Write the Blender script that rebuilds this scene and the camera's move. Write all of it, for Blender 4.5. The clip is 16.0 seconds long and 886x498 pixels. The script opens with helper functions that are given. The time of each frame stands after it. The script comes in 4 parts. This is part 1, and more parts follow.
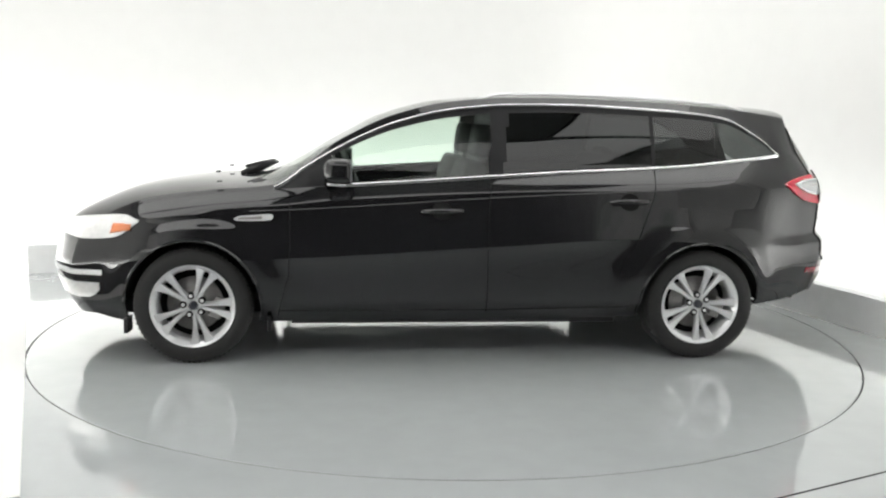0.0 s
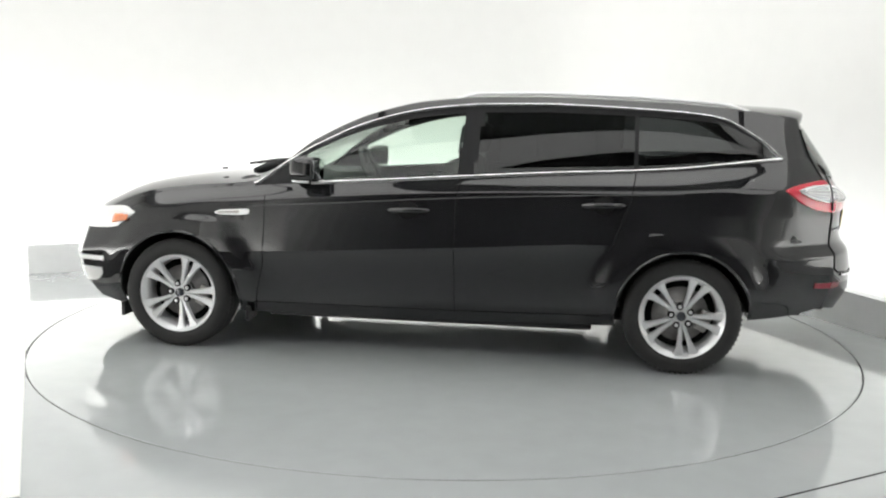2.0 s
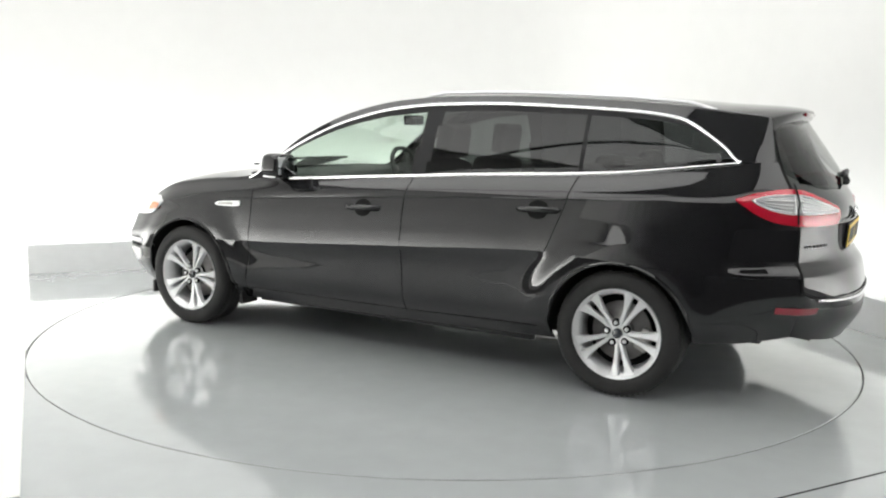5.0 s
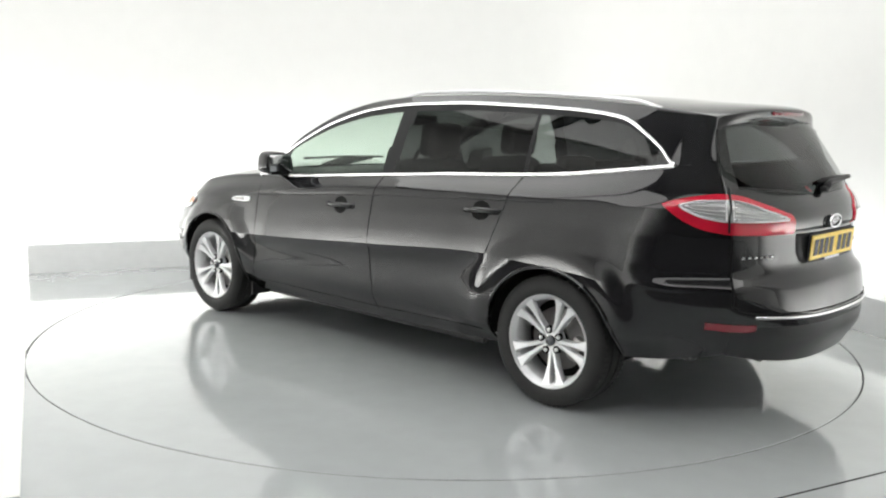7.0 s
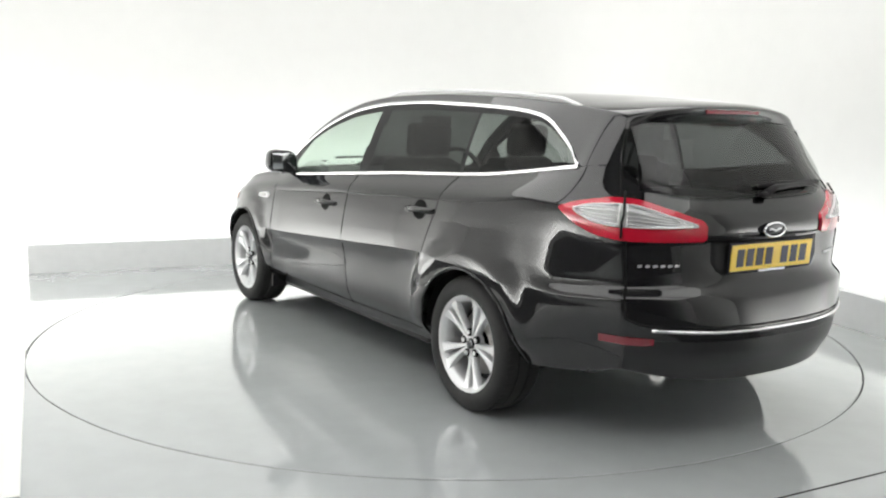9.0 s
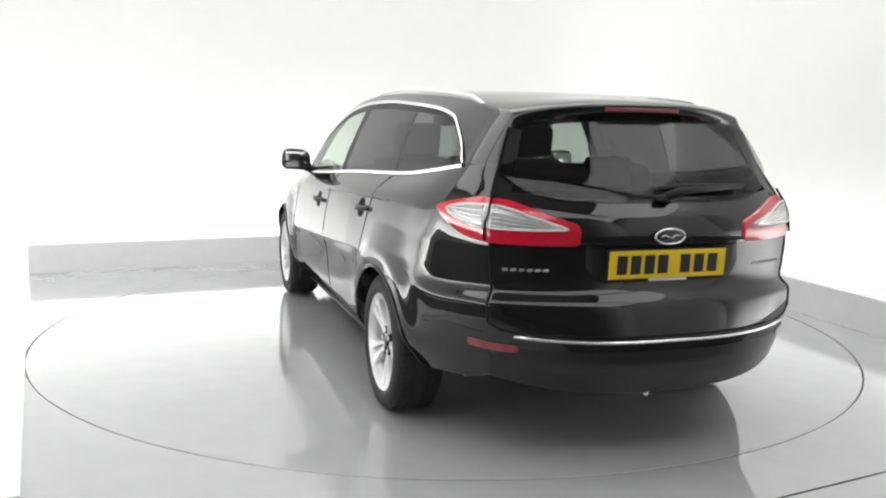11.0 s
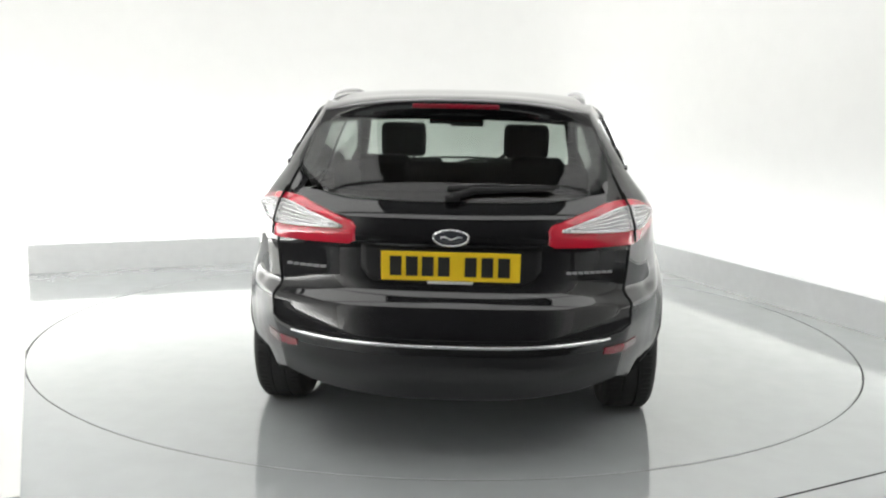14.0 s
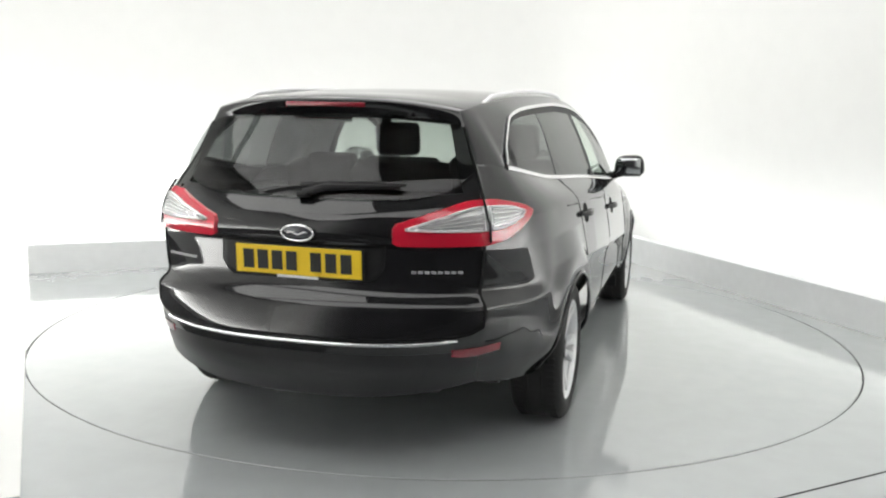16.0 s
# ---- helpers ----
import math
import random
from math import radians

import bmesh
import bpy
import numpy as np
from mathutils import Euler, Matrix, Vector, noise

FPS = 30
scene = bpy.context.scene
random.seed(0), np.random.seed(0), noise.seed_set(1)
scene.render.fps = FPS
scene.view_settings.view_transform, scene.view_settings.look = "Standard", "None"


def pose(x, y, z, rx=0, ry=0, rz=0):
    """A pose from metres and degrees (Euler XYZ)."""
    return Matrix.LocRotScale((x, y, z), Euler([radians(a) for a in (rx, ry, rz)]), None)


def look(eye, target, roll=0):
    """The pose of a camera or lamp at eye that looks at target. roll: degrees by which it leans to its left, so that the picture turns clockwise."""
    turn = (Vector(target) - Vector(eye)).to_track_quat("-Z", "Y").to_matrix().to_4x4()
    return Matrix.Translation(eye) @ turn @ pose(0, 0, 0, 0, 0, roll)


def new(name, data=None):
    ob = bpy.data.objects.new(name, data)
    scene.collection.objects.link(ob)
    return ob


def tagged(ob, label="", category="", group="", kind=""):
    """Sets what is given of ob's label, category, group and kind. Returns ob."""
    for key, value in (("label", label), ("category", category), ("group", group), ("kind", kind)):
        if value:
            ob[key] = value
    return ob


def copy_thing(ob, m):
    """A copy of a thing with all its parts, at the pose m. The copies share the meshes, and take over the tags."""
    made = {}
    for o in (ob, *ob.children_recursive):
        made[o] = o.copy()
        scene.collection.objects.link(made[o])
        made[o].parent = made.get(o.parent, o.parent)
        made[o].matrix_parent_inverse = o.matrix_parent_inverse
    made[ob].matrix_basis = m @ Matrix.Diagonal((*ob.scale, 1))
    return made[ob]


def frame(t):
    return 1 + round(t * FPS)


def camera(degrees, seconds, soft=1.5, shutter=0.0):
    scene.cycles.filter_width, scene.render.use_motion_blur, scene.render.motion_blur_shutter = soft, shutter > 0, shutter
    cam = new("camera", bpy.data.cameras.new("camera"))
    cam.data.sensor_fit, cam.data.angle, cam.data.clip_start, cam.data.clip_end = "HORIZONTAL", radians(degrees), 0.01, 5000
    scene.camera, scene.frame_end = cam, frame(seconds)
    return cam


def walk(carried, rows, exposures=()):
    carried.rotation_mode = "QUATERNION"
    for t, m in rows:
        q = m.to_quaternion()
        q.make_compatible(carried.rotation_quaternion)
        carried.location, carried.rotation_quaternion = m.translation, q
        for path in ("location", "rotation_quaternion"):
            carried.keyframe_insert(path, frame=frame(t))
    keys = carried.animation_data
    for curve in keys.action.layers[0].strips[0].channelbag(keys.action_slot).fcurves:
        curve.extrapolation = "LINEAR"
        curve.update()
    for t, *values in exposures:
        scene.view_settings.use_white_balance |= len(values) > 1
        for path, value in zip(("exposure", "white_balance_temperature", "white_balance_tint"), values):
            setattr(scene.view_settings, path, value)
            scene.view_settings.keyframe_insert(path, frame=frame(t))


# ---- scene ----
from mathutils.bvhtree import BVHTree

EYE = Vector((0.0, -5.685, 1.378))
YAW, PITCH = radians(0.0952), radians(8.566)
AIM = EYE + Vector((math.sin(YAW) * math.cos(PITCH), math.cos(YAW) * math.cos(PITCH), -math.sin(PITCH)))
cam = camera(52.42, 16.0, soft=2.2)
walk(cam, [(0.0, look(EYE, AIM, 1.1122)), (16.0, look(EYE, AIM, 1.1122))])

# ---- world and light ----
world = bpy.data.worlds.new("studio_world")
scene.world = world
world.use_nodes = True
world.node_tree.nodes["Background"].inputs[0].default_value = (1.0, 0.995, 0.98, 1)
world.node_tree.nodes["Background"].inputs[1].default_value = 0.25
scene.view_settings.exposure = 0.0
STRIP_BACK, STRIP_FAR, STRIP_SIDE, STRIP_SIDE_NEAR, STRIP_LEFT = 52.0, 66.0, 23.0, 60.0, 350.0
ROOM_H = 6.0


def area_lamp(name, where, target, size, size_y, watts, colour=(1, 1, 0.985)):
    data = bpy.data.lights.new(name, "AREA")
    data.shape, data.size, data.size_y, data.energy, data.color = "RECTANGLE", size, size_y, watts, colour
    ob = new(name, data)
    ob.matrix_world = look(where, target)
    return ob


# ---- materials ----
def material(name, colour, rough=0.5, metal=0.0, coat=0.0, noise_scale=0.0, noise_amount=0.0, bump=0.0, bump_scale=60.0,
             rough_vary=0.0, emit=0.0, spec=0.5):
    m = bpy.data.materials.new(name)
    m.use_nodes = True
    nt = m.node_tree
    b = nt.nodes["Principled BSDF"]
    b.inputs["Base Color"].default_value = (*colour, 1)
    b.inputs["Roughness"].default_value = rough
    b.inputs["Metallic"].default_value = metal
    b.inputs["Coat Weight"].default_value = coat
    b.inputs["Coat Roughness"].default_value = 0.03
    b.inputs["Specular IOR Level"].default_value = spec
    if emit:
        b.inputs["Emission Color"].default_value = (*colour, 1)
        b.inputs["Emission Strength"].default_value = emit
    co = nt.nodes.new("ShaderNodeTexCoord")
    if noise_scale:
        n1 = nt.nodes.new("ShaderNodeTexNoise")
        n1.inputs["Scale"].default_value, n1.inputs["Detail"].default_value = noise_scale, 8
        n2 = nt.nodes.new("ShaderNodeTexNoise")
        n2.inputs["Scale"].default_value, n2.inputs["Detail"].default_value = noise_scale * 9, 4
        add = nt.nodes.new("ShaderNodeMath")
        add.operation = "ADD"
        for n, k in ((n1, 0), (n2, 1)):
            nt.links.new(co.outputs["Object"], n.inputs["Vector"])
            nt.links.new(n.outputs["Fac"], add.inputs[k])
        rng = nt.nodes.new("ShaderNodeMapRange")
        rng.inputs["From Min"].default_value, rng.inputs["From Max"].default_value = 0.6, 1.4
        rng.inputs["To Min"].default_value, rng.inputs["To Max"].default_value = 1 - noise_amount, 1 + noise_amount
        nt.links.new(add.outputs[0], rng.inputs["Value"])
        mix = nt.nodes.new("ShaderNodeVectorMath")
        mix.operation = "SCALE"
        mix.inputs[0].default_value = colour
        nt.links.new(rng.outputs[0], mix.inputs["Scale"])
        nt.links.new(mix.outputs[0], b.inputs["Base Color"])
        if rough_vary:
            rr = nt.nodes.new("ShaderNodeMapRange")
            rr.inputs["From Min"].default_value, rr.inputs["From Max"].default_value = 0.6, 1.4
            rr.inputs["To Min"].default_value, rr.inputs["To Max"].default_value = max(0.0, rough - rough_vary), rough + rough_vary
            nt.links.new(add.outputs[0], rr.inputs["Value"])
            nt.links.new(rr.outputs[0], b.inputs["Roughness"])
    if bump:
        n3 = nt.nodes.new("ShaderNodeTexNoise")
        n3.inputs["Scale"].default_value, n3.inputs["Detail"].default_value = bump_scale, 5
        nt.links.new(co.outputs["Object"], n3.inputs["Vector"])
        bp = nt.nodes.new("ShaderNodeBump")
        bp.inputs["Strength"].default_value, bp.inputs["Distance"].default_value = bump, 0.002
        nt.links.new(n3.outputs["Fac"], bp.inputs["Height"])
        nt.links.new(bp.outputs["Normal"], b.inputs["Normal"])
    return m


def pane_material(name, tint, gloss_rough=0.02):
    """Thin tinted glass: what lies behind shows through the tint, and the surface reflects by Fresnel."""
    m = bpy.data.materials.new(name)
    m.use_nodes = True
    nt = m.node_tree
    nt.nodes.remove(nt.nodes["Principled BSDF"])
    tr, gl = nt.nodes.new("ShaderNodeBsdfTransparent"), nt.nodes.new("ShaderNodeBsdfGlossy")
    tr.inputs["Color"].default_value = (*tint, 1)
    gl.inputs["Roughness"].default_value = gloss_rough
    lw, mx = nt.nodes.new("ShaderNodeLayerWeight"), nt.nodes.new("ShaderNodeMixShader")
    pw, sc = nt.nodes.new("ShaderNodeMath"), nt.nodes.new("ShaderNodeMath")
    lw.inputs["Blend"].default_value = 0.5
    pw.operation, pw.inputs[1].default_value = "POWER", 5.0
    sc.operation, sc.inputs[1].default_value, sc.inputs[2].default_value = "MULTIPLY_ADD", 0.94, 0.045
    nt.links.new(lw.outputs["Facing"], pw.inputs[0])
    nt.links.new(pw.outputs[0], sc.inputs[0])
    nt.links.new(sc.outputs[0], mx.inputs[0])
    nt.links.new(tr.outputs[0], mx.inputs[1])
    nt.links.new(gl.outputs[0], mx.inputs[2])
    nt.links.new(mx.outputs[0], nt.nodes["Material Output"].inputs["Surface"])
    return m


M_WALL = material("white_wall_paint", (0.77, 0.77, 0.755), 0.85, noise_scale=0.6, noise_amount=0.02, bump=0.05)
M_CURB = material("grey_kerb_paint", (0.82, 0.83, 0.83), 0.45, noise_scale=1.5, noise_amount=0.04, bump=0.05)
M_FLOOR = material("grey_gloss_floor", (0.42, 0.44, 0.445), 0.08, coat=0.7, noise_scale=0.8, noise_amount=0.05, rough_vary=0.03, bump=0.02, bump_scale=8, spec=0.55)
M_FLOOR.node_tree.nodes["Principled BSDF"].inputs["Coat Roughness"].default_value = 0.08
M_GAP = material("gap_rubber", (0.010, 0.010, 0.010), 0.8, spec=0.15)
M_DARKWALL = material("dark_wall_paint", (0.035, 0.035, 0.035), 0.8, noise_scale=1, noise_amount=0.1)
M_FADE_STEPS = [material("grey_fade_step", (g, g, g), 0.8, noise_scale=1, noise_amount=0.1) for g in (0.07, 0.10, 0.15, 0.22, 0.30, 0.40, 0.52, 0.66)]
M_CEILING = material("grey_ceiling_paint", (0.30, 0.30, 0.30), 0.8, noise_scale=0.6, noise_amount=0.05)
M_PANEL = material("lamp_diffuser", (1.0, 1.0, 0.985), 0.6, emit=1.72)
M_PAINT = material("black_car_paint", (0.0095, 0.0095, 0.0108), 0.3, coat=1.0, spec=0.0, noise_scale=3, noise_amount=0.06)
M_PAINT.node_tree.nodes["Principled BSDF"].inputs["Coat IOR"].default_value = 1.6
M_TRIM = material("black_plastic", (0.015, 0.015, 0.016), 0.5, noise_scale=20, noise_amount=0.2, bump=0.15, bump_scale=400, spec=0.25)
M_VALANCE = material("satin_black_plastic", (0.012, 0.012, 0.013), 0.28, noise_scale=20, noise_amount=0.15)
M_CHROME = material("chrome", (0.86, 0.86, 0.87), 0.12, metal=1.0)
M_SATIN = material("satin_silver", (0.82, 0.82, 0.83), 0.35, metal=0.4, noise_scale=25, noise_amount=0.03)
M_ALLOY = material("silver_alloy", (0.72, 0.725, 0.735), 0.30, metal=0.45, noise_scale=25, noise_amount=0.05)
M_DISC = material("brake_steel", (0.35, 0.34, 0.33), 0.4, metal=0.9, noise_scale=30, noise_amount=0.2)
M_EXHAUST = material("dull_exhaust_steel", (0.09, 0.088, 0.085), 0.5, metal=0.6, noise_scale=30, noise_amount=0.25)
M_TYRE = material("tyre_rubber", (0.016, 0.016, 0.016), 0.75, noise_scale=18, noise_amount=0.25, bump=0.2, bump_scale=150)
M_CABIN = material("charcoal_cloth", (0.050, 0.050, 0.052), 0.9, noise_scale=60, noise_amount=0.25, bump=0.3, bump_scale=300)
M_MIRROR = material("mirror_glass", (0.45, 0.46, 0.47), 0.05, metal=1.0)
M_GLASS = pane_material("clear_tinted_glass", (0.76, 0.84, 0.78))
M_PRIV = pane_material("privacy_glass", (0.055, 0.06, 0.06))
M_QUARTER = pane_material("quarter_glass", (0.20, 0.21, 0.21))
M_TAILGLASS = pane_material("tailgate_glass", (0.42, 0.44, 0.43))
M_RED = material("red_lamp_plastic", (0.60, 0.010, 0.035), 0.12, coat=1.0)
M_DARKRED = material("dark_red_reflector", (0.22, 0.006, 0.018), 0.15, coat=1.0)
M_LENS = material("clear_lamp_lens", (0.80, 0.80, 0.79), 0.25, metal=0.25, coat=1.0, noise_scale=40, noise_amount=0.15)
M_TAILLENS = material("tail_lens", (0.50, 0.50, 0.50), 0.2, metal=0.3, coat=1.0, noise_scale=40, noise_amount=0.15)
M_AMBER = material("amber_lamp_plastic", (0.8, 0.25, 0.10), 0.2, coat=1.0)
M_YELLOW = material("yellow_plate", (0.85, 0.58, 0.02), 0.35, noise_scale=15, noise_amount=0.04)
M_LETTER = material("dull_silver", (0.42, 0.42, 0.43), 0.45, metal=0.3)
M_INK = material("black_ink", (0.012, 0.012, 0.012), 0.5)
M_BADGE = material("badge_enamel", (0.03, 0.032, 0.04), 0.15, coat=1.0)


# ---- mesh helpers ----
def part(name, bm, mat, parent=None, label="", smooth=True):
    me = bpy.data.meshes.new(name)
    bm.normal_update()
    bm.to_mesh(me)
    bm.free()
    for p in me.polygons:
        p.use_smooth = smooth
    me.materials.append(mat)
    ob = new(name, me)
    ob.parent = parent
    if label:
        tagged(ob, label)
    return ob


def soft(ob, degrees=35):
    """Smooth shading with sharp edges kept sharp."""
    ob.data.shade_smooth()
    bm = bmesh.new()
    bm.from_mesh(ob.data)
    for e in bm.edges:
        if len(e.link_faces) == 2 and e.calc_face_angle(0) > radians(degrees):
            e.smooth = False
    bm.to_mesh(ob.data)
    bm.free()
    return ob


def box(size, at=(0, 0, 0), bevel=0.0, seg=2, turn=(0, 0, 0), bm=None):
    b = bmesh.new()
    bmesh.ops.create_cube(b, size=1.0)
    bmesh.ops.scale(b, vec=size, verts=b.verts)
    if bevel:
        bmesh.ops.bevel(b, geom=list(b.edges), offset=bevel, segments=seg, affect="EDGES", profile=0.6)
    bmesh.ops.transform(b, matrix=pose(*at, *turn), verts=b.verts)
    return join(bm, b)


def join(bm, b):
    if bm is None:
        return b
    me = bpy.data.meshes.new("tmp")
    b.to_mesh(me)
    b.free()
    bm.from_mesh(me)
    bpy.data.meshes.remove(me)
    return bm


def lathe(profile, n=64, closed=False, bm=None):
    """Turns (radius, y) pairs round the y axis."""
    bm = bm or bmesh.new()
    rings = []
    for r, y in profile:
        rings.append([bm.verts.new((r * math.cos(2 * math.pi * k / n), y, r * math.sin(2 * math.pi * k / n))) for k in range(n)])
    pairs = list(zip(rings, rings[1:])) + ([(rings[-1], rings[0])] if closed else [])
    for a, b in pairs:
        for k in range(n):
            bm.faces.new((a[k], b[k], b[(k + 1) % n], a[(k + 1) % n]))
    bmesh.ops.recalc_face_normals(bm, faces=bm.faces)
    return bm


def tube(points, radius, n=8, bm=None, flat=1.0):
    """A rod along points; flat squeezes it sideways."""
    bm = bm or bmesh.new()
    pts = [Vector(p) for p in points]
    rings = []
    for i, p in enumerate(pts):
        d = (pts[min(i + 1, len(pts) - 1)] - pts[max(i - 1, 0)]).normalized()
        side = d.cross(Vector((0, 0, 1)))
        if side.length < 1e-4:
            side = Vector((1, 0, 0))
        side.normalize()
        up = side.cross(d)
        r = radius[i] if isinstance(radius, (list, tuple)) else radius
        rings.append([bm.verts.new(p + side * (r * flat * math.cos(2 * math.pi * k / n)) + up * (r * math.sin(2 * math.pi * k / n))) for k in range(n)])
    for a, b in zip(rings, rings[1:]):
        for k in range(n):
            bm.faces.new((a[k], a[(k + 1) % n], b[(k + 1) % n], b[k]))
    bm.faces.new(rings[0][::-1])
    bm.faces.new(rings[-1])
    bmesh.ops.recalc_face_normals(bm, faces=bm.faces)
    return bm


def curve(knots):
    """A smooth monotone curve through (x, value) knots."""
    ks = sorted({k[0]: k for k in knots}.values())
    x, y = np.array([k[0] for k in ks], float), np.array([k[1] for k in ks], float)
    h, d = np.diff(x), np.diff(y) / np.diff(x)
    m = np.zeros(len(x))
    for i in range(1, len(x) - 1):
        if d[i - 1] * d[i] > 0:
            w1, w2 = 2 * h[i] + h[i - 1], h[i] + 2 * h[i - 1]
            m[i] = (w1 + w2) / (w1 / d[i - 1] + w2 / d[i])
    m[0], m[-1] = d[0], d[-1]

    def f(t):
        t = min(max(t, x[0]), x[-1])
        i = min(max(int(np.searchsorted(x, t)) - 1, 0), len(h) - 1)
        s = (t - x[i]) / h[i]
        return float((2 * s**3 - 3 * s**2 + 1) * y[i] + (s**3 - 2 * s**2 + s) * h[i] * m[i] + (3 * s**2 - 2 * s**3) * y[i + 1] + (s**3 - s**2) * h[i] * m[i + 1])
    return f


# ---- studio ----
R_TABLE, TABLE_X, TABLE_Y = 2.49, 0.027, 0.06
KERB_H, KERB_T = 0.24, 0.10
LEFT_END = Vector((-3.41, 1.635, 0))
LEFT_DIR = Vector((1.205, 0.53, 0)).normalized()
RIGHT_P = Vector((2.567, 0.766, 0))
RIGHT_DIR = Vector((0.333, -0.943, 0)).normalized()
EDGE_DIR = Vector((0.41, -0.912, 0)).normalized()


def crossing(p, d, q, e):
    k = ((q - p).x * e.y - (q - p).y * e.x) / (d.x * e.y - d.y * e.x)
    return p + d * k


CORNER = crossing(LEFT_END, LEFT_DIR, RIGHT_P, RIGHT_DIR)


def prism(points, z0, z1, bm=None):
    bm = bm or bmesh.new()
    lo = [bm.verts.new((p[0], p[1], z0)) for p in points]
    hi = [bm.verts.new((p[0], p[1], z1)) for p in points]
    n = len(points)
    for i in range(n):
        bm.faces.new((lo[i], lo[(i + 1) % n], hi[(i + 1) % n], hi[i]))
    bm.faces.new(lo[::-1])
    bm.faces.new(hi)
    bmesh.ops.recalc_face_normals(bm, faces=bm.faces)
    return bm


def build_studio():
    # floor with a round opening for the turntable
    bm = bmesh.new()
    n = 160
    inner = [bm.verts.new((TABLE_X + (R_TABLE + 0.007) * math.cos(2 * math.pi * k / n), TABLE_Y + (R_TABLE + 0.007) * math.sin(2 * math.pi * k / n), 0)) for k in range(n)]
    outer = [bm.verts.new((9 * math.cos(2 * math.pi * k / n), 9 * math.sin(2 * math.pi * k / n), 0)) for k in range(n)]
    low = [bm.verts.new((v.co.x, v.co.y, -0.06)) for v in inner]
    for k in range(n):
        j = (k + 1) % n
        bm.faces.new((inner[k], outer[k], outer[j], inner[j]))
        bm.faces.new((low[k], inner[k], inner[j], low[j]))
    tagged(part("floor", bm, M_FLOOR, None, smooth=False), "glossy light grey studio floor round the turntable", "floor", kind="structure")
    bm = bmesh.new()
    bmesh.ops.create_circle(bm, cap_ends=True, segments=96, radius=2.6, matrix=pose(TABLE_X, TABLE_Y, -0.07))
    tagged(part("turntable_pit", bm, M_GAP), "dark pit under the turntable", "pit", kind="structure")
    # joint in the floor
    a, b = Vector((1.10, -2.625, 0)), Vector((2.6, -1.85, 0))
    d = (b - a).normalized()
    s = Vector((-d.y, d.x, 0)) * 0.004
    tagged(part("floor_joint", prism([a - s, b - s, b + s, a + s], -0.01, 0.0015), M_GAP), "thin dark joint in the floor", "joint", kind="structure")
    side = Vector((d.y, -d.x, 0))
    # dark mat out of view, added so the lower doors reflect dark
    c0, c1 = a + side * .45 - d * 6.2, a + side * .45 + d * 2.0
    carpet = [c0, Vector((c0.x, -7.58, 0)), Vector((4.6, -7.58, 0)), Vector((3.7, -2.75, 0)), c1]
    tagged(part("dark_mat_front", prism(carpet, -.01, .004), M_DARKWALL, smooth=False), "unseen dark mat added to darken reflections in the lower doors", "carpet", kind="structure")
    # kerb walls
    back = Vector((-LEFT_DIR.y, LEFT_DIR.x, 0)) * KERB_T
    out = Vector((-RIGHT_DIR.y, RIGHT_DIR.x, 0)) * KERB_T
    far = RIGHT_P + RIGHT_DIR * 5.0
    ob = part("kerb_wall_back", prism([LEFT_END, CORNER, CORNER + back + out, LEFT_END + back], -0.05, KERB_H), M_CURB, smooth=False)
    tagged(ob, "low light grey kerb along the studio's back", "kerb", kind="structure")
    ob = part("kerb_wall_side", prism([CORNER, far, far + out, CORNER + back + out], -0.05, KERB_H), M_CURB, smooth=False)
    tagged(ob, "low light grey kerb along the studio's side", "kerb", kind="structure")
    # white cyclorama behind the kerbs, swept as one wall with a rounded corner
    off = 0.9
    path = []
    p0 = LEFT_END + back.normalized() * off - LEFT_DIR * 3.5
    pc = CORNER + back.normalized() * off + out.normalized() * off
    p1 = far + out.normalized() * off
    rad = 1.3
    path += [p0.lerp(pc - LEFT_DIR * rad, k / 6) for k in range(7)]
    for k in range(1, 12):
        u = k / 12
        path.append((1 - u) ** 2 * (pc - LEFT_DIR * rad) + 2 * u * (1 - u) * pc + u * u * (pc + RIGHT_DIR * rad))
    path += [(pc + RIGHT_DIR * rad).lerp(p1, k / 6) for k in range(7)]
    bm = bmesh.new()
    cols = []
    for p in path:
        cols.append([bm.verts.new((p.x, p.y, z)) for z in (-0.05, 1.5, 3, 4.5, ROOM_H)])
    for a, b in zip(cols, cols[1:]):
        for k in range(4):
            bm.faces.new((a[k], b[k], b[k + 1], a[k + 1]))
    bmesh.ops.recalc_face_normals(bm, faces=bm.faces)
    ob = part("wall_backdrop", bm, M_WALL)
    ob.modifiers.new("thickness", "SOLIDIFY").thickness = 0.06
    tagged(ob, "seamless matt white studio wall with a rounded corner", "wall", kind="structure")
    # white sheet added to fill the blank white past the floor's edge
    b = LEFT_END + EDGE_DIR * 4.7
    o = Vector((EDGE_DIR.y, -EDGE_DIR.x, 0))
    up = back.normalized() * (off - .03)
    sheet = [LEFT_END + up, LEFT_END, b, b + o * .14, LEFT_END + o * .55, LEFT_END + o * .55 + up]
    tagged(part("blank_edge_sheet", prism(sheet, -.02, .004), M_WALL, smooth=False), "matt white sheet added to fill the blank white past the floor's edge", "floor", kind="structure")
    # unseen dark mat past the sheet, added to darken the car flank's reflections
    carpet = [LEFT_END + o * .57 + up, LEFT_END + o * .57, b + o * .16, b + Vector((.15, -1.7, 0)), Vector((-4.3, -5.7, 0)), Vector((-5.9, -6.6, 0)), p0 + Vector((.25, -.25, 0))]
    tagged(part("dark_mat_side", prism(carpet, -.02, .003), M_DARKWALL, smooth=False), "unseen dark mat added beside the white sheet to darken the flank's reflections", "carpet", kind="structure")
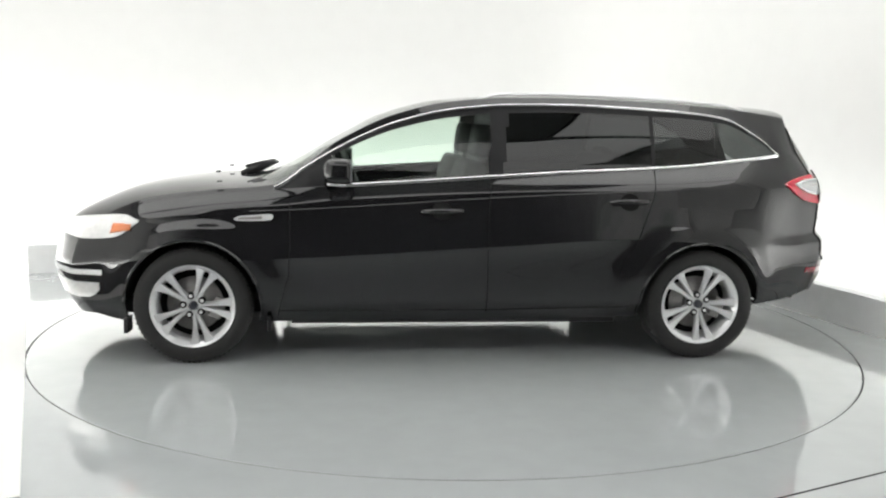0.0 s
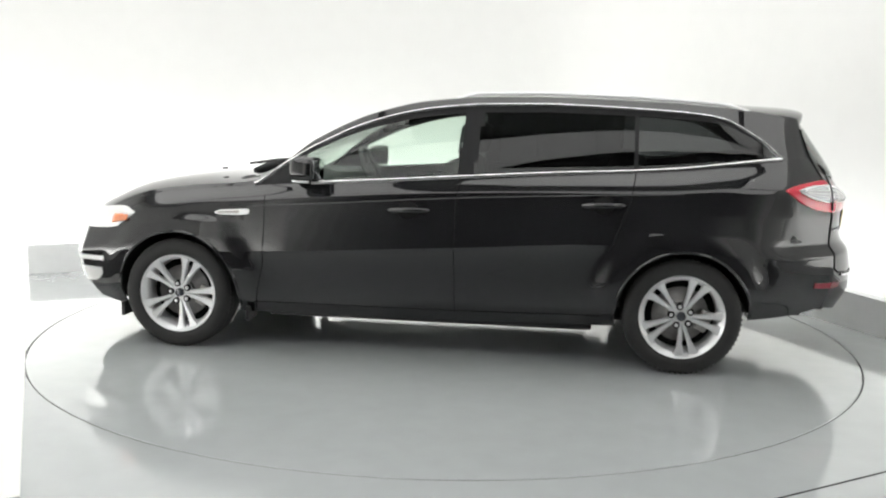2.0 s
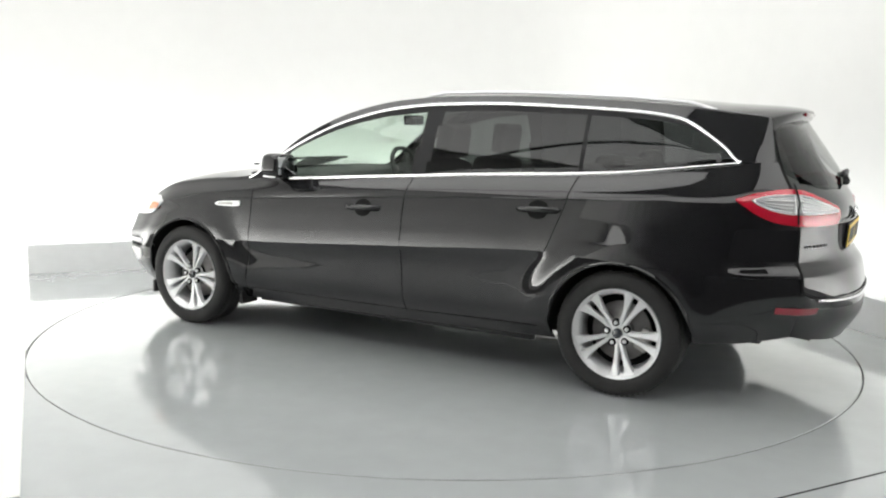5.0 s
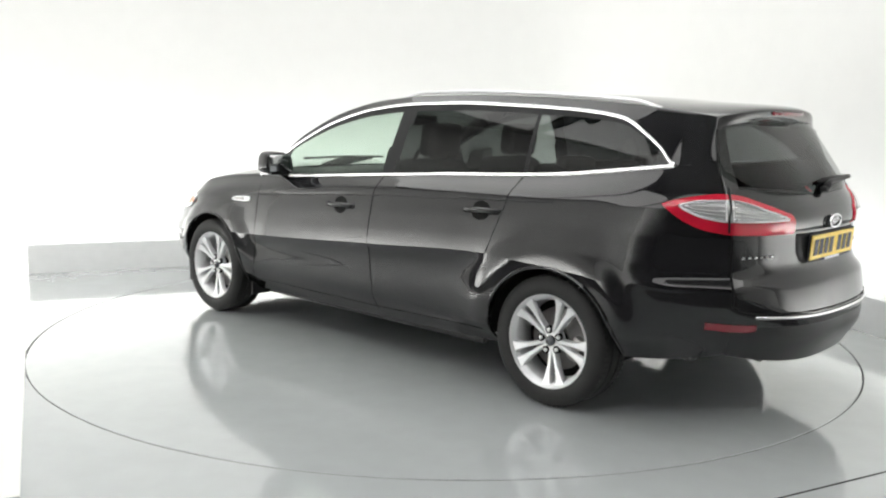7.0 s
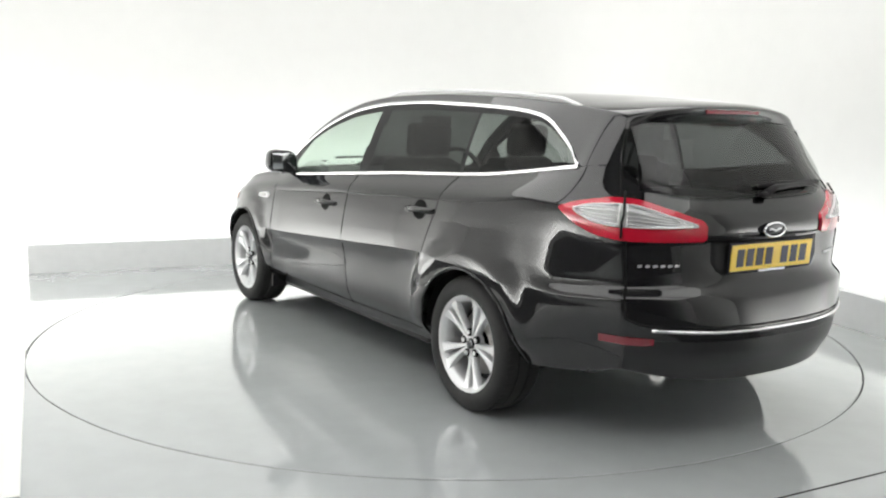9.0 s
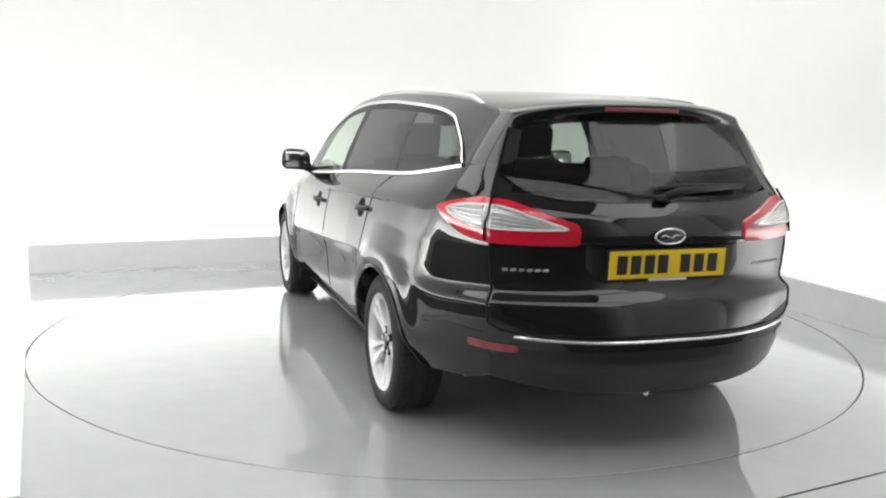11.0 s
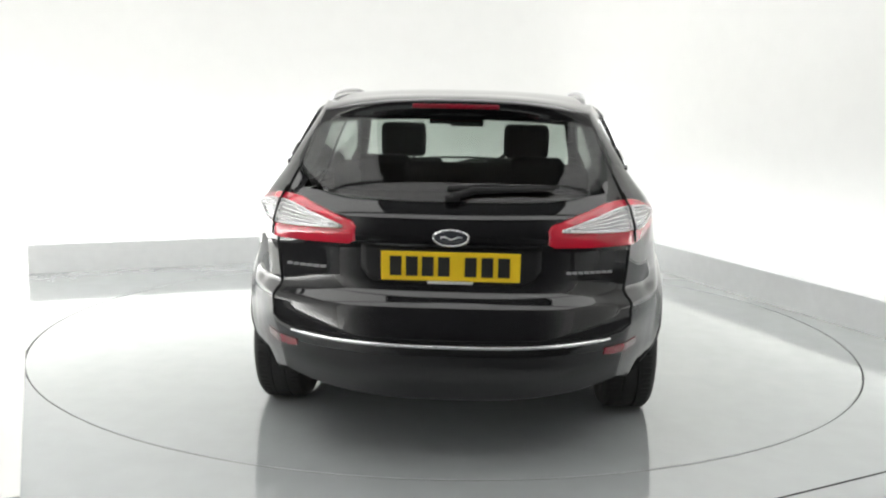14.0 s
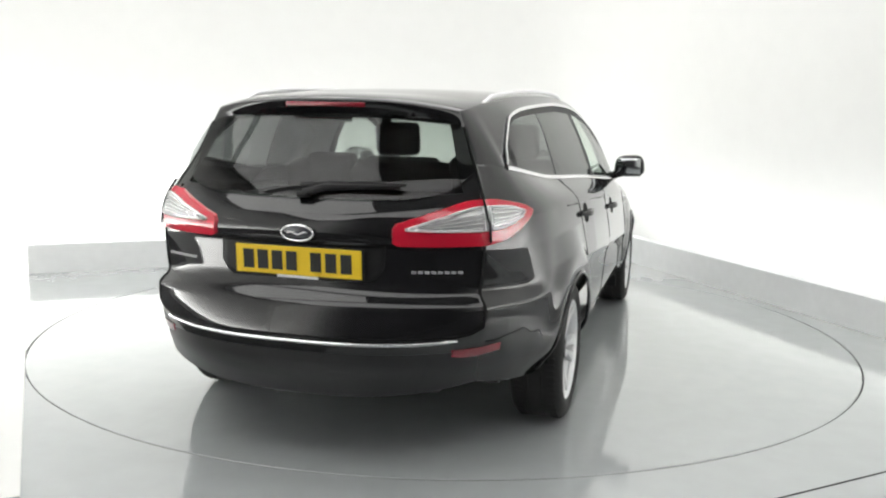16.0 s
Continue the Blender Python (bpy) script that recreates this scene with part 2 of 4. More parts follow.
    # the rest of the room, up to the wall behind the camera
    for q, r in ((p0, Vector((-6.0, -7.6, 0))), (p1, Vector((5.6, -7.6, 0)))):
        e = (r - q).normalized()
        w = Vector((-e.y, e.x, 0)) * (0.1 if q is p1 else -0.1)
        tagged(part("wall_flank", prism([q, r, r + w, q + w], -0.05, ROOM_H), M_WALL, smooth=False), "matt white studio wall", "wall", kind="structure")
    # unseen grey steps flank the dark curtain, fading its edge in the paintwork's reflections
    rear_panels = [(-2.8, 2.8, M_DARKWALL, "graded_curtain_rear"), (-6.0, -4.8, M_WALL, "wall_rear"), (4.8, 5.6, M_WALL, "wall_rear")]
    for k, m in enumerate(M_FADE_STEPS):
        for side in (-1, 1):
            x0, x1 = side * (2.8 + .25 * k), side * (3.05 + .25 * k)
            rear_panels.append((min(x0, x1), max(x0, x1), m, "graded_curtain_rear"))
    for x0, x1, m, n in rear_panels:
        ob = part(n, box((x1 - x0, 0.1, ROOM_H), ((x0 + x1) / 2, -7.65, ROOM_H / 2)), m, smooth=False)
        tagged(ob, "matt white studio wall" if m is M_WALL else "unseen curtain behind the camera, its greys stepped to fade in reflections", "wall" if m is M_WALL else "curtain", kind="structure")
    tagged(part("ceiling", box((16, 15, 0.1), (0, -1.0, ROOM_H + .05)), M_CEILING, smooth=False), "matt grey studio ceiling", "ceiling", kind="structure")
    # overhead light panels
    for x, y, wide, deep in ((-.2, 1.1, 11.0, 5.6), (-3.75, -3.4, 3.9, 2.9), (4.1, -3.4, 2.6, 2.9), (-.2, -6.2, 10.4, 2.2)):
        lamp = new("ceiling_light")
        lamp.location = (x, y, ROOM_H - .35)
        tagged(lamp, "wide white luminous ceiling lamp in a dark frame", "lamp", "ceiling lamps")
        part("diffuser", box((wide, deep, 0.03), (0, 0, -0.02)), M_PANEL, lamp, smooth=False)
        part("frame", box((wide + .1, deep + .1, 0.05), (0, 0, 0.03), 0.01), M_TRIM, lamp, smooth=False)
        for dx in (-wide / 2 + .3, wide / 2 - .3):
            for dy in (-deep / 2 + .3, deep / 2 - .3):
                part("hanger", tube([(dx, dy, .05), (dx, dy, .35)], .01, 8), M_TRIM, lamp)
    # strip lamps on the floor behind the kerbs wash the wall
    mid = (LEFT_END + CORNER) / 2 + back.normalized() * .22 + Vector((0, 0, .06))
    aim = mid + back.normalized() * .68 + Vector((0, 0, .45))
    ob = area_lamp("strip_lamp_back", mid, aim, 5.6, .12, STRIP_BACK)
    mid = (p0 + LEFT_END + back.normalized() * off) / 2 - back.normalized() * (off - .4) + Vector((0, 0, .06))
    area_lamp("strip_lamp_back", mid, mid + back.normalized() * .5 + Vector((0, 0, .4)), 2.9, .12, STRIP_FAR)
    mid = CORNER + RIGHT_DIR * 2.8 + out.normalized() * .22 + Vector((0, 0, .06))
    aim = mid + out.normalized() * .68 + Vector((0, 0, .45))
    area_lamp("strip_lamp_side", mid, aim, 5.6, .12, STRIP_SIDE)
    mid = CORNER + RIGHT_DIR * 6.6 + out.normalized() * .22 + Vector((0, 0, .06))
    aim = mid + out.normalized() * .68 + Vector((0, 0, .45))
    area_lamp("strip_lamp_side", mid, aim, 2.6, .12, STRIP_SIDE_NEAR)
    # the wall on the open side has its own kerb and strip lamp
    far_end = Vector((-6.0, -7.6, 0))
    e = (far_end - p0).normalized()
    w = Vector((-e.y, e.x, 0))
    w = w if w.x > 0 else -w
    run = (far_end - p0).length
    mid = p0 + e * (run / 2 + .2) + w * .48 + Vector((0, 0, .06))
    area_lamp("strip_lamp_left", mid, mid - w * .48 + Vector((0, 0, .45)), run - 1.0, .12, STRIP_LEFT)
    k0, k1 = p0 + e * .7 + w * .9, far_end - e * .15 + w * .9
    ob = part("kerb_wall_left", prism([k0, k1, k1 + w * KERB_T, k0 + w * KERB_T], -0.05, KERB_H), M_CURB, smooth=False)
    tagged(ob, "low light grey kerb along the studio's open side", "kerb", kind="structure")


build_studio()


def build_turntable():
    bm = lathe([(0.0001, 0.0), (0.8, 0.0), (1.6, 0.0), (R_TABLE - 0.004, 0.0), (R_TABLE, -0.004), (R_TABLE, -0.05)], 160)
    bmesh.ops.transform(bm, matrix=pose(0, 0, 0, 90, 0, 0), verts=bm.verts)
    bmesh.ops.recalc_face_normals(bm, faces=bm.faces)
    ob = part("turntable", bm, M_FLOOR, None, smooth=False)
    ring = lathe([(R_TABLE + .0005, -.030), (R_TABLE + .0005, -.0015), (R_TABLE + .003, -.0015), (R_TABLE + .003, -.030)], 160)
    bmesh.ops.transform(ring, matrix=pose(0, 0, 0, 90, 0, 0), verts=ring.verts)
    bmesh.ops.recalc_face_normals(ring, faces=ring.faces)
    part("edge_trim", ring, M_GAP, ob, "dark rubber edge of the disc", smooth=False)
    return tagged(ob, "glossy light grey turntable disc flush with the floor", "turntable")


turntable = build_turntable()

# ---- car ----
# the car's own space: x forward from the rear axle, y to its left, z up
OX, OY = -1.418, -0.138
car = new("car")
tagged(car, "black estate car with chrome window trim standing on the turntable", "car")
SHIFT = Matrix.Translation((OX, OY, 0))


def carpart(name, bm, mat, parent=None, label="", smooth=True, edge=None):
    """A part of the car, given in the car's own space."""
    if parent is None or parent is car:
        bmesh.ops.transform(bm, matrix=SHIFT, verts=bm.verts)
        ob = part(name, bm, mat, car, label, smooth)
    else:
        bmesh.ops.transform(bm, matrix=SHIFT @ Matrix.Translation(-parent.location), verts=bm.verts)
        ob = part(name, bm, mat, parent, label, smooth)
    if edge:
        soft(ob, edge)
    return ob


def mirrored(bm):
    b = bm.copy()
    bmesh.ops.scale(b, vec=(1, -1, 1), verts=b.verts)
    bmesh.ops.reverse_faces(b, faces=b.faces)
    return b


LEVELS = [
    # sill edge, lower bulge, flank line, shoulder crease, belt line, window top, roof edge: (x, y, z)
    [(-.85, .66, .36), (-.6, .750, .32), (-.35, .810, .30), (.35, .820, .235), (2.45, .820, .215), (3.2, .800, .215), (3.5, .74, .25)],
    [(-.85, .675, .46), (-.6, .797, .455), (-.4, .868, .43), (.4, .914, .37), (2.4, .912, .36), (3.1, .885, .37), (3.3, .845, .36), (3.5, .775, .36)],
    [(-.85, .700, .64), (-.7, .771, .635), (-.6, .811, .63), (-.4, .877, .64), (-.1, .908, .67), (.4, .924, .695), (1.2, .930, .652), (2.4, .924, .582), (2.85, .915, .570), (3.1, .900, .56), (3.3, .855, .54), (3.5, .79, .52)],
    [(-.85, .685, 1.0), (-.68, .758, .996), (-.55, .809, .993), (-.30, .853, .988), (.22, .886, .969), (.83, .900, .943), (1.24, .903, .921), (1.76, .903, .884), (2.31, .899, .848), (2.6, .887, .835), (3.0, .860, .80), (3.3, .805, .74), (3.5, .75, .66)],
    [(-.85, .610, 1.180), (-.70, .661, 1.177), (-.55, .698, 1.168), (.127, .760, 1.096), (.80, .806, 1.060), (1.2, .829, 1.034), (1.75, .846, .997), (2.03, .846, .979), (2.424, .812, .950), (2.8, .790, .915), (3.1, .772, .87), (3.3, .742, .81), (3.5, .712, .73)],
    [(-.85, .605, 1.186), (-.70, .656, 1.183), (-.55, .696, 1.173), (-.44, .671, 1.241), (-.335, .654, 1.301), (-.19, .635, 1.372), (-.03, .636, 1.397), (.095, .640, 1.407), (.437, .650, 1.424), (.771, .655, 1.433), (1.101, .662, 1.427), (1.426, .680, 1.397), (1.746, .710, 1.320), (2.059, .758, 1.180), (2.243, .783, 1.070), (2.424, .808, .956), (2.8, .782, .925), (3.1, .764, .88), (3.3, .734, .82), (3.5, .704, .738)],
    [(-.85, .528, 1.385), (-.6, .548, 1.40), (-.2, .572, 1.437), (.09, .583, 1.458), (.43, .595, 1.472), (.77, .602, 1.479), (1.1, .612, 1.474), (1.43, .634, 1.447), (1.74, .675, 1.374), (2.06, .735, 1.225), (2.42, .797, .975), (2.8, .770, .937), (3.1, .752, .892), (3.3, .722, .832), (3.5, .694, .748)],
]
LY = [curve([(a, b) for a, b, c in lv]) for lv in LEVELS]
LZ = [curve([(a, c) for a, b, c in lv]) for lv in LEVELS]
REAR_X = curve([(.36, -.77), (.47, -.80), (.60, -.815), (.655, -.812), (.72, -.782), (.85, -.785), (1.0, -.755), (1.18, -.665), (1.39, -.60)])
FRONT_X = curve([(.24, 3.40), (.36, 3.47), (.52, 3.50), (.66, 3.47), (.75, 3.41)])
ROWS = [6, 10, 20, 6, 10, 14]
ARCHES = [(2.85, .315, .362), (0.0, .315, .356)]


def end_warp(xn, z):
    k = min(max((-.25 - xn) / .6, 0), 1) ** 2
    j = min(max((xn - 2.9) / .6, 0), 1) ** 2
    return xn + (REAR_X(z) + .85) * k + (FRONT_X(z) - 3.5) * j


def flank(xn):
    """The points of one upright section of the car's side, from the sill to the roof edge."""
    ys, zs = [f(xn) for f in LY], [f(xn) for f in LZ]
    # the flank line stands proud between a panel that faces up a little and one that tucks under
    e = min(max((xn + .55) / .4, 0), 1) * min(max((3.0 - xn) / .35, 0), 1)
    e = e * e * (3 - 2 * e)
    # the tuck under it dies away at the wheel arches
    ec = e * min(1, max(0, (abs(xn) - .38) / .26)) * min(1, max(0, (abs(xn - 2.85) - .38) / .26))
    under = curve([(zs[0], ys[0]), (zs[1], ys[1] - .017 * ec), (zs[2] - .04, ys[2] - .001 - .006 * ec), (zs[2], ys[2] + .012 * ec)])
    drop = (zs[3] - zs[2])
    shelf = min(max((-.38 - xn) / .2, 0), 1)
    upper = curve([(zs[2], ys[2]), (zs[2] + .045 * drop, ys[2] + .002 * shelf), (zs[2] + .20 * drop, ys[2] - .004 - .024 * shelf), (zs[2] + .45 * drop, ys[2] + (ys[3] - ys[2]) * .55 - .010 * shelf), (zs[2] + .85 * drop, ys[3] + (ys[2] - ys[3]) * .12), (zs[3], ys[3])])
    brow = curve([(zs[3], ys[3] - .006 * e), (zs[3] + .15 * (zs[4] - zs[3]), ys[3] - .10 * (ys[3] - ys[4])), (zs[4], ys[4])])
    pts = []
    for k, n in enumerate(ROWS):
        for i in range(n if k < 5 else n + 1):
            u = i / n
            if k == 2:
                u = u ** 1.4 if u < .5 else 1 - (1 - u) ** 1.4
            z = zs[k] + (zs[k + 1] - zs[k]) * u
            if k < 4:
                y = (under if k < 2 else upper if k == 2 else brow)(z)
                if k == 2:
                    # between the axles the panel over the flank line is barrelled
                    v = (z - zs[2]) / drop
                    barrel = ys[2] + .012 * ec - (ys[2] - ys[3] + .012 * ec + .006 * e) * (.52 * v + .48 * v * v)
                    y += (barrel - y) * e
            else:
                y = ys[k] + (ys[k + 1] - ys[k]) * u + (0.010 * math.sin(math.pi * u) if k == 4 and zs[5] - zs[4] > .1 else 0)
            x = end_warp(xn, z)
            if k < 4:
                for (ax, az, ar), swell in zip(ARCHES, (.021, .029)):
                    # the arch flares out from a soft edge round it
                    v = min(max((.545 - math.hypot(x - ax, z - az)) / .13, 0), 1)
                    if ax < 1:
                        v *= min(1, max(0, (x + .50) / .18))
                    y += swell * v * v * (3 - 2 * v) * min(1, max(0, (z - .27) / .20)) * min(1, max(0, (zs[3] - .01 - z) / .07))
            pts.append((x, y, z))
    return pts


NCOL = 200
XN = [-.85 + 4.35 * k / NCOL for k in range(NCOL + 1)]
SIDE = [flank(x) for x in XN]
NR = len(SIDE[0])
# border: front edge upward, top edge rearward, rear edge downward
BORDER = [("f", r, SIDE[-1][r]) for r in range(NR)] + [("t", c, SIDE[c][-1]) for c in range(NCOL - 1, -1, -1)] + [("r", r, SIDE[0][r]) for r in range(NR - 2, -1, -1)]
SB = [0.0]
for a, b in zip(BORDER, BORDER[1:]):
    SB.append(SB[-1] + max(1e-4, math.dist(a[2], b[2])))


def border_at(kind, value):
    best = None
    for s, (k, i, p) in zip(SB, BORDER):
        if k == kind:
            d = abs((p[0] if k == "t" else p[2]) - value)
            if best is None or d < best[0]:
                best = (d, s)
    return best[1]


SPINE = [("f", .25, 3.62, .19), ("f", .36, 3.70, .33), ("f", .52, 3.74, .50), ("f", .748, 3.67, .72), ("t", 3.25, 3.47, .845), ("t", 3.0, 3.24, .928), ("t", 2.7, 2.94, .972),
         ("t", 2.42, 2.58, .992), ("t", 2.06, 2.16, 1.175), ("t", 1.74, 1.80, 1.368), ("t", 1.43, 1.47, 1.460), ("t", 1.1, 1.12, 1.492), ("t", .6, .6, 1.502), ("t", .1, .1, 1.491),
         ("t", -.3, -.33, 1.464), ("r", 1.385, -.700, 1.433), ("r", 1.37, -.705, 1.420), ("r", 1.355, -.695, 1.388), ("r", 1.34, -.668, 1.372), ("r", 1.08, -.880, 1.055), ("r", .99, -.928, .985), ("r", .92, -.946, .925), ("r", .86, -.938, .87),
         ("r", .76, -.945, .765), ("r", .72, -.957, .725), ("r", .655, -1.003, .655), ("r", .60, -1.018, .60), ("r", .54, -1.018, .54), ("r", .525, -1.03, .52), ("r", .45, -1.03, .43), ("r", .37, -.96, .30)]
SPX = curve([(border_at(k, v), x) for k, v, x, z in SPINE])
SPZ = curve([(border_at(k, v), z) for k, v, x, z in SPINE])
NQ = 26


def over(i):
    """One strip of the car's upper skin, from the spine out to the left border."""
    xb, yb, zb = BORDER[i][2]
    xc, zc = SPX(SB[i]), SPZ(SB[i])
    out = []
    for k in range(NQ + 1):
        q = k / NQ
        q = 1 - (1 - q) ** 1.25
        out.append((xc + (xb - xc) * q ** 2.8, yb * q, zc + (zb - zc) * q ** 2.6))
    return out


def build_skin():
    verts, faces, tags = [], [], []

    def grid(points, tag, flip):
        base = len(verts)
        for col in points:
            verts.extend(col)
        m = len(points[0])
        for i in range(len(points) - 1):
            for j in range(m - 1):
                t = tag(i, j)
                if t:
                    a, b, c, d = base + i * m + j, base + (i + 1) * m + j, base + (i + 1) * m + j + 1, base + i * m + j + 1
                    faces.append((a, d, c, b) if flip else (a, b, c, d))
                    tags.append(t)

    level_of = []
    for k, n in enumerate(ROWS):
        level_of += [k] * n

    # wheel arches: what lies inside is open, and the rim of the opening is drawn to a circle
    def inside(p):
        for ax, az, ar in ARCHES:
            r = math.hypot(p[0] - ax, p[2] - az)
            if r < ar:
                return ax, az, ar, r
        return None

    def side_tag(i, j):
        cell = [SIDE[i][j], SIDE[i + 1][j], SIDE[i + 1][j + 1], SIDE[i][j + 1]]
        if level_of[j] < 4 and all(inside(p) for p in cell):
            return None
        x = sum(p[0] for p in cell) / 4
        z = sum(p[2] for p in cell) / 4
        lv = level_of[j]
        if lv == 4 and -.545 < x < 2.10 and j == sum(ROWS[:5]) - 1:
            return "window_frame"
        if lv == 4 and -.545 < x < 2.41:
            lean = (z - 1.0)
            if x > 2.10:
                return "mirror_corner"
            if x > 1.245 - .10 * lean:
                return "front_window"
            if x > 1.15 - .10 * lean:
                return "pillar"
            if x > .285:
                return "rear_window"
            if x > .255:
                return "rear_pillar"
            return "quarter_window"
        if lv == 5 or (lv == 4 and x <= -.545):
            return "roof_side"
        if x > 3.08 and lv < 2 or x > 3.14 and z < .66:
            return "front_bumper"
        if x > 2.33:
            return "front_wing"
        if x < -.36 and z < .62:
            return "rear_bumper"
        if x < .30:
            return "rear_quarter"
        if lv == 0:
            return "sill"
        return "front_door" if x > 1.24 else "rear_door"

    snapped = []
    for col in SIDE:
        row = []
        for j, p in enumerate(col):
            hit = inside(p) if j <= sum(ROWS[:4]) else None
            if hit:
                ax, az, ar, r = hit
                f = ar / max(r, 1e-3)
                row.append((ax + (p[0] - ax) * f, p[1], az + (p[2] - az) * f))
            else:
                row.append(p)
        snapped.append(row)
    flip_y = lambda pts: [[(x, -y, z) for x, y, z in col] for col in pts]
    grid(snapped, lambda i, j: (side_tag(i, j), 1) if side_tag(i, j) else None, True)
    grid(flip_y(snapped), lambda i, j: (side_tag(i, j), -1) if side_tag(i, j) else None, False)

    strips = [over(i) for i in range(len(BORDER))]

    def top_tag(i, j):
        k, idx, p = BORDER[i]
        q = (strips[i][j][1] + strips[i][j + 1][1]) / 2 / max(.01, BORDER[i][2][1])
        if k == "f":
            return "front_bumper"
        if k == "t":
            if p[0] > 2.40:
                return "bonnet"
            if p[0] > 1.45:
                return "windscreen" if q < .93 else "roof"
            return "roof" if p[0] > -.44 else "spoiler"
        if p[2] > 1.342:
            return "spoiler"
        zc = strips[i][j][2]
        if p[2] > 1.10 and q < .90 and zc < 1.355 and zc > 1.075:
            return None
        return "tailgate" if p[2] > .555 else "rear_bumper" if zc > .50 else "rear_valance"

    grid(strips, lambda i, j: (top_tag(i, j), 0) if top_tag(i, j) else None, True)
    grid(flip_y(strips), lambda i, j: (top_tag(i, j), 0) if top_tag(i, j) else None, False)
    # weld the borders
    v = np.array(verts)
    key, remap = {}, np.zeros(len(v), int)
    for i, c in enumerate(np.round(v, 4)):
        remap[i] = key.setdefault(tuple(c), i)
    faces = [tuple(int(remap[a]) for a in f) for f in faces]
    normals = np.zeros_like(v)
    for f in faces:
        n = np.cross(v[f[2]] - v[f[0]], v[f[3]] - v[f[1]])
        for a in set(f):
            normals[a] += n
    normals /= np.maximum(np.linalg.norm(normals, axis=1, keepdims=True), 1e-9)
    return v, faces, tags, normals


V, F, TAGS, NORMALS = build_skin()
SKIN_TREE = BVHTree.FromPolygons([tuple(p) for p in V], [f for f in F if len(set(f)) == 4])


def skin_part(name, tag, side, mat, label=""):
    ids = [f for f, t in zip(F, TAGS) if t == (tag, side)]
    used, faces = {}, []
    for f in ids:
        g = []
        for a in f:
            k = used.setdefault(a, len(used))
            if k not in g:
                g.append(k)
        if len(g) > 2:
            faces.append(g)
    order = list(used)
    me = bpy.data.meshes.new(name)
    me.from_pydata([(V[a][0] + OX, V[a][1] + OY, V[a][2]) for a in order], [], faces)
    me.materials.append(mat)
    me.shade_smooth()
    me.normals_split_custom_set_from_vertices([tuple(NORMALS[a]) for a in order])
    ob = new(name, me)
    ob.parent = car
    if label:
        tagged(ob, label)
    return ob


def build_panels():
    for side in (1, -1):
        for name in ("front_wing", "front_door", "rear_door", "rear_quarter", "sill", "roof_side"):
            skin_part("roof_rail_panel" if name == "roof_side" else name, name, side, M_PAINT)
        for name in ("front_bumper", "rear_bumper"):
            skin_part(name + "_corner", name, side, M_PAINT)
        skin_part("front_window", "front_window", side, M_GLASS, "clear green-tinted side glass")
        skin_part("rear_window", "rear_window", side, M_PRIV, "dark privacy glass")
        skin_part("quarter_window", "quarter_window", side, M_QUARTER, "dark privacy glass")
        for name in ("pillar", "rear_pillar", "mirror_corner", "window_frame"):
            skin_part(name, name, side, M_TRIM, "gloss black window pillar")
    for name in ("bonnet", "roof", "spoiler", "tailgate", "front_bumper", "rear_bumper"):
        skin_part(name, name, 0, M_PAINT)
    skin_part("rear_valance", "rear_valance", 0, M_VALANCE, "satin black lower bumper")
    skin_part("windscreen", "windscreen", 0, M_GLASS, "clear green-tinted windscreen")


build_panels()

DIRS = {"side": (Vector((0, -1, 0)), Vector((1, 0, 0))), "rear": (Vector((1, 0, 0)), Vector((0, 1, 0))),
        "rear_corner": (Vector((1, -1, 0)).normalized(), Vector((1, 1, 0)).normalized()),
        "front_corner": (Vector((-1, -1, 0)).normalized(), Vector((1, -1, 0)).normalized())}


def on_skin(way, w, z, lift=0.0):
    """The point of the skin met along one of DIRS, at w across it and z up, lifted off by a little."""
    d, p = DIRS[way]
    hit = SKIN_TREE.ray_cast(p * w + Vector((0, 0, z)) - d * 8, d)
    at = hit[0] if hit[0] is not None else p * w + Vector((0, 0, z))
    n = hit[1] if hit[1] is not None else -d
    if n.dot(d) > 0:
        n = -n
    return at + n * lift


def patch(way, w0, w1, top, bottom, lift=0.004, skirt=0.02, n=24, m=8, bulge=0.0):
    """A piece that lies on the skin between two curves over w, with an edge turned in."""
    tc, bc = curve(top), curve(bottom)
    d = DIRS[way][0]
    bm = bmesh.new()
    g = []
    for i in range(n + 1):
        w = w0 + (w1 - w0) * i / n
        col = []
        for j in range(m + 1):
            u = j / m
            z = bc(w) + (tc(w) - bc(w)) * u
            col.append(bm.verts.new(on_skin(way, w, z, lift + bulge * math.sin(math.pi * u) * math.sin(math.pi * i / n))))
        g.append(col)
    for i in range(n):
        for j in range(m):
            bm.faces.new((g[i][j], g[i + 1][j], g[i + 1][j + 1], g[i][j + 1]))
    rim = [g[i][0] for i in range(n + 1)] + [g[n][j] for j in range(1, m + 1)] + [g[i][m] for i in range(n - 1, -1, -1)] + [g[0][j] for j in range(m - 1, 0, -1)]
    inn = [bm.verts.new(v.co + d * skirt) for v in rim]
    for k in range(len(rim)):
        j = (k + 1) % len(rim)
        bm.faces.new((rim[k], rim[j], inn[j], inn[k]))
    bmesh.ops.recalc_face_normals(bm, faces=bm.faces)
    return bm


def both(name, bm, mat, label="", edge=40, parent=None):
    other = mirrored(bm)
    return carpart(name, bm, mat, parent, label, edge=edge), carpart(name, other, mat, parent, label, edge=edge)


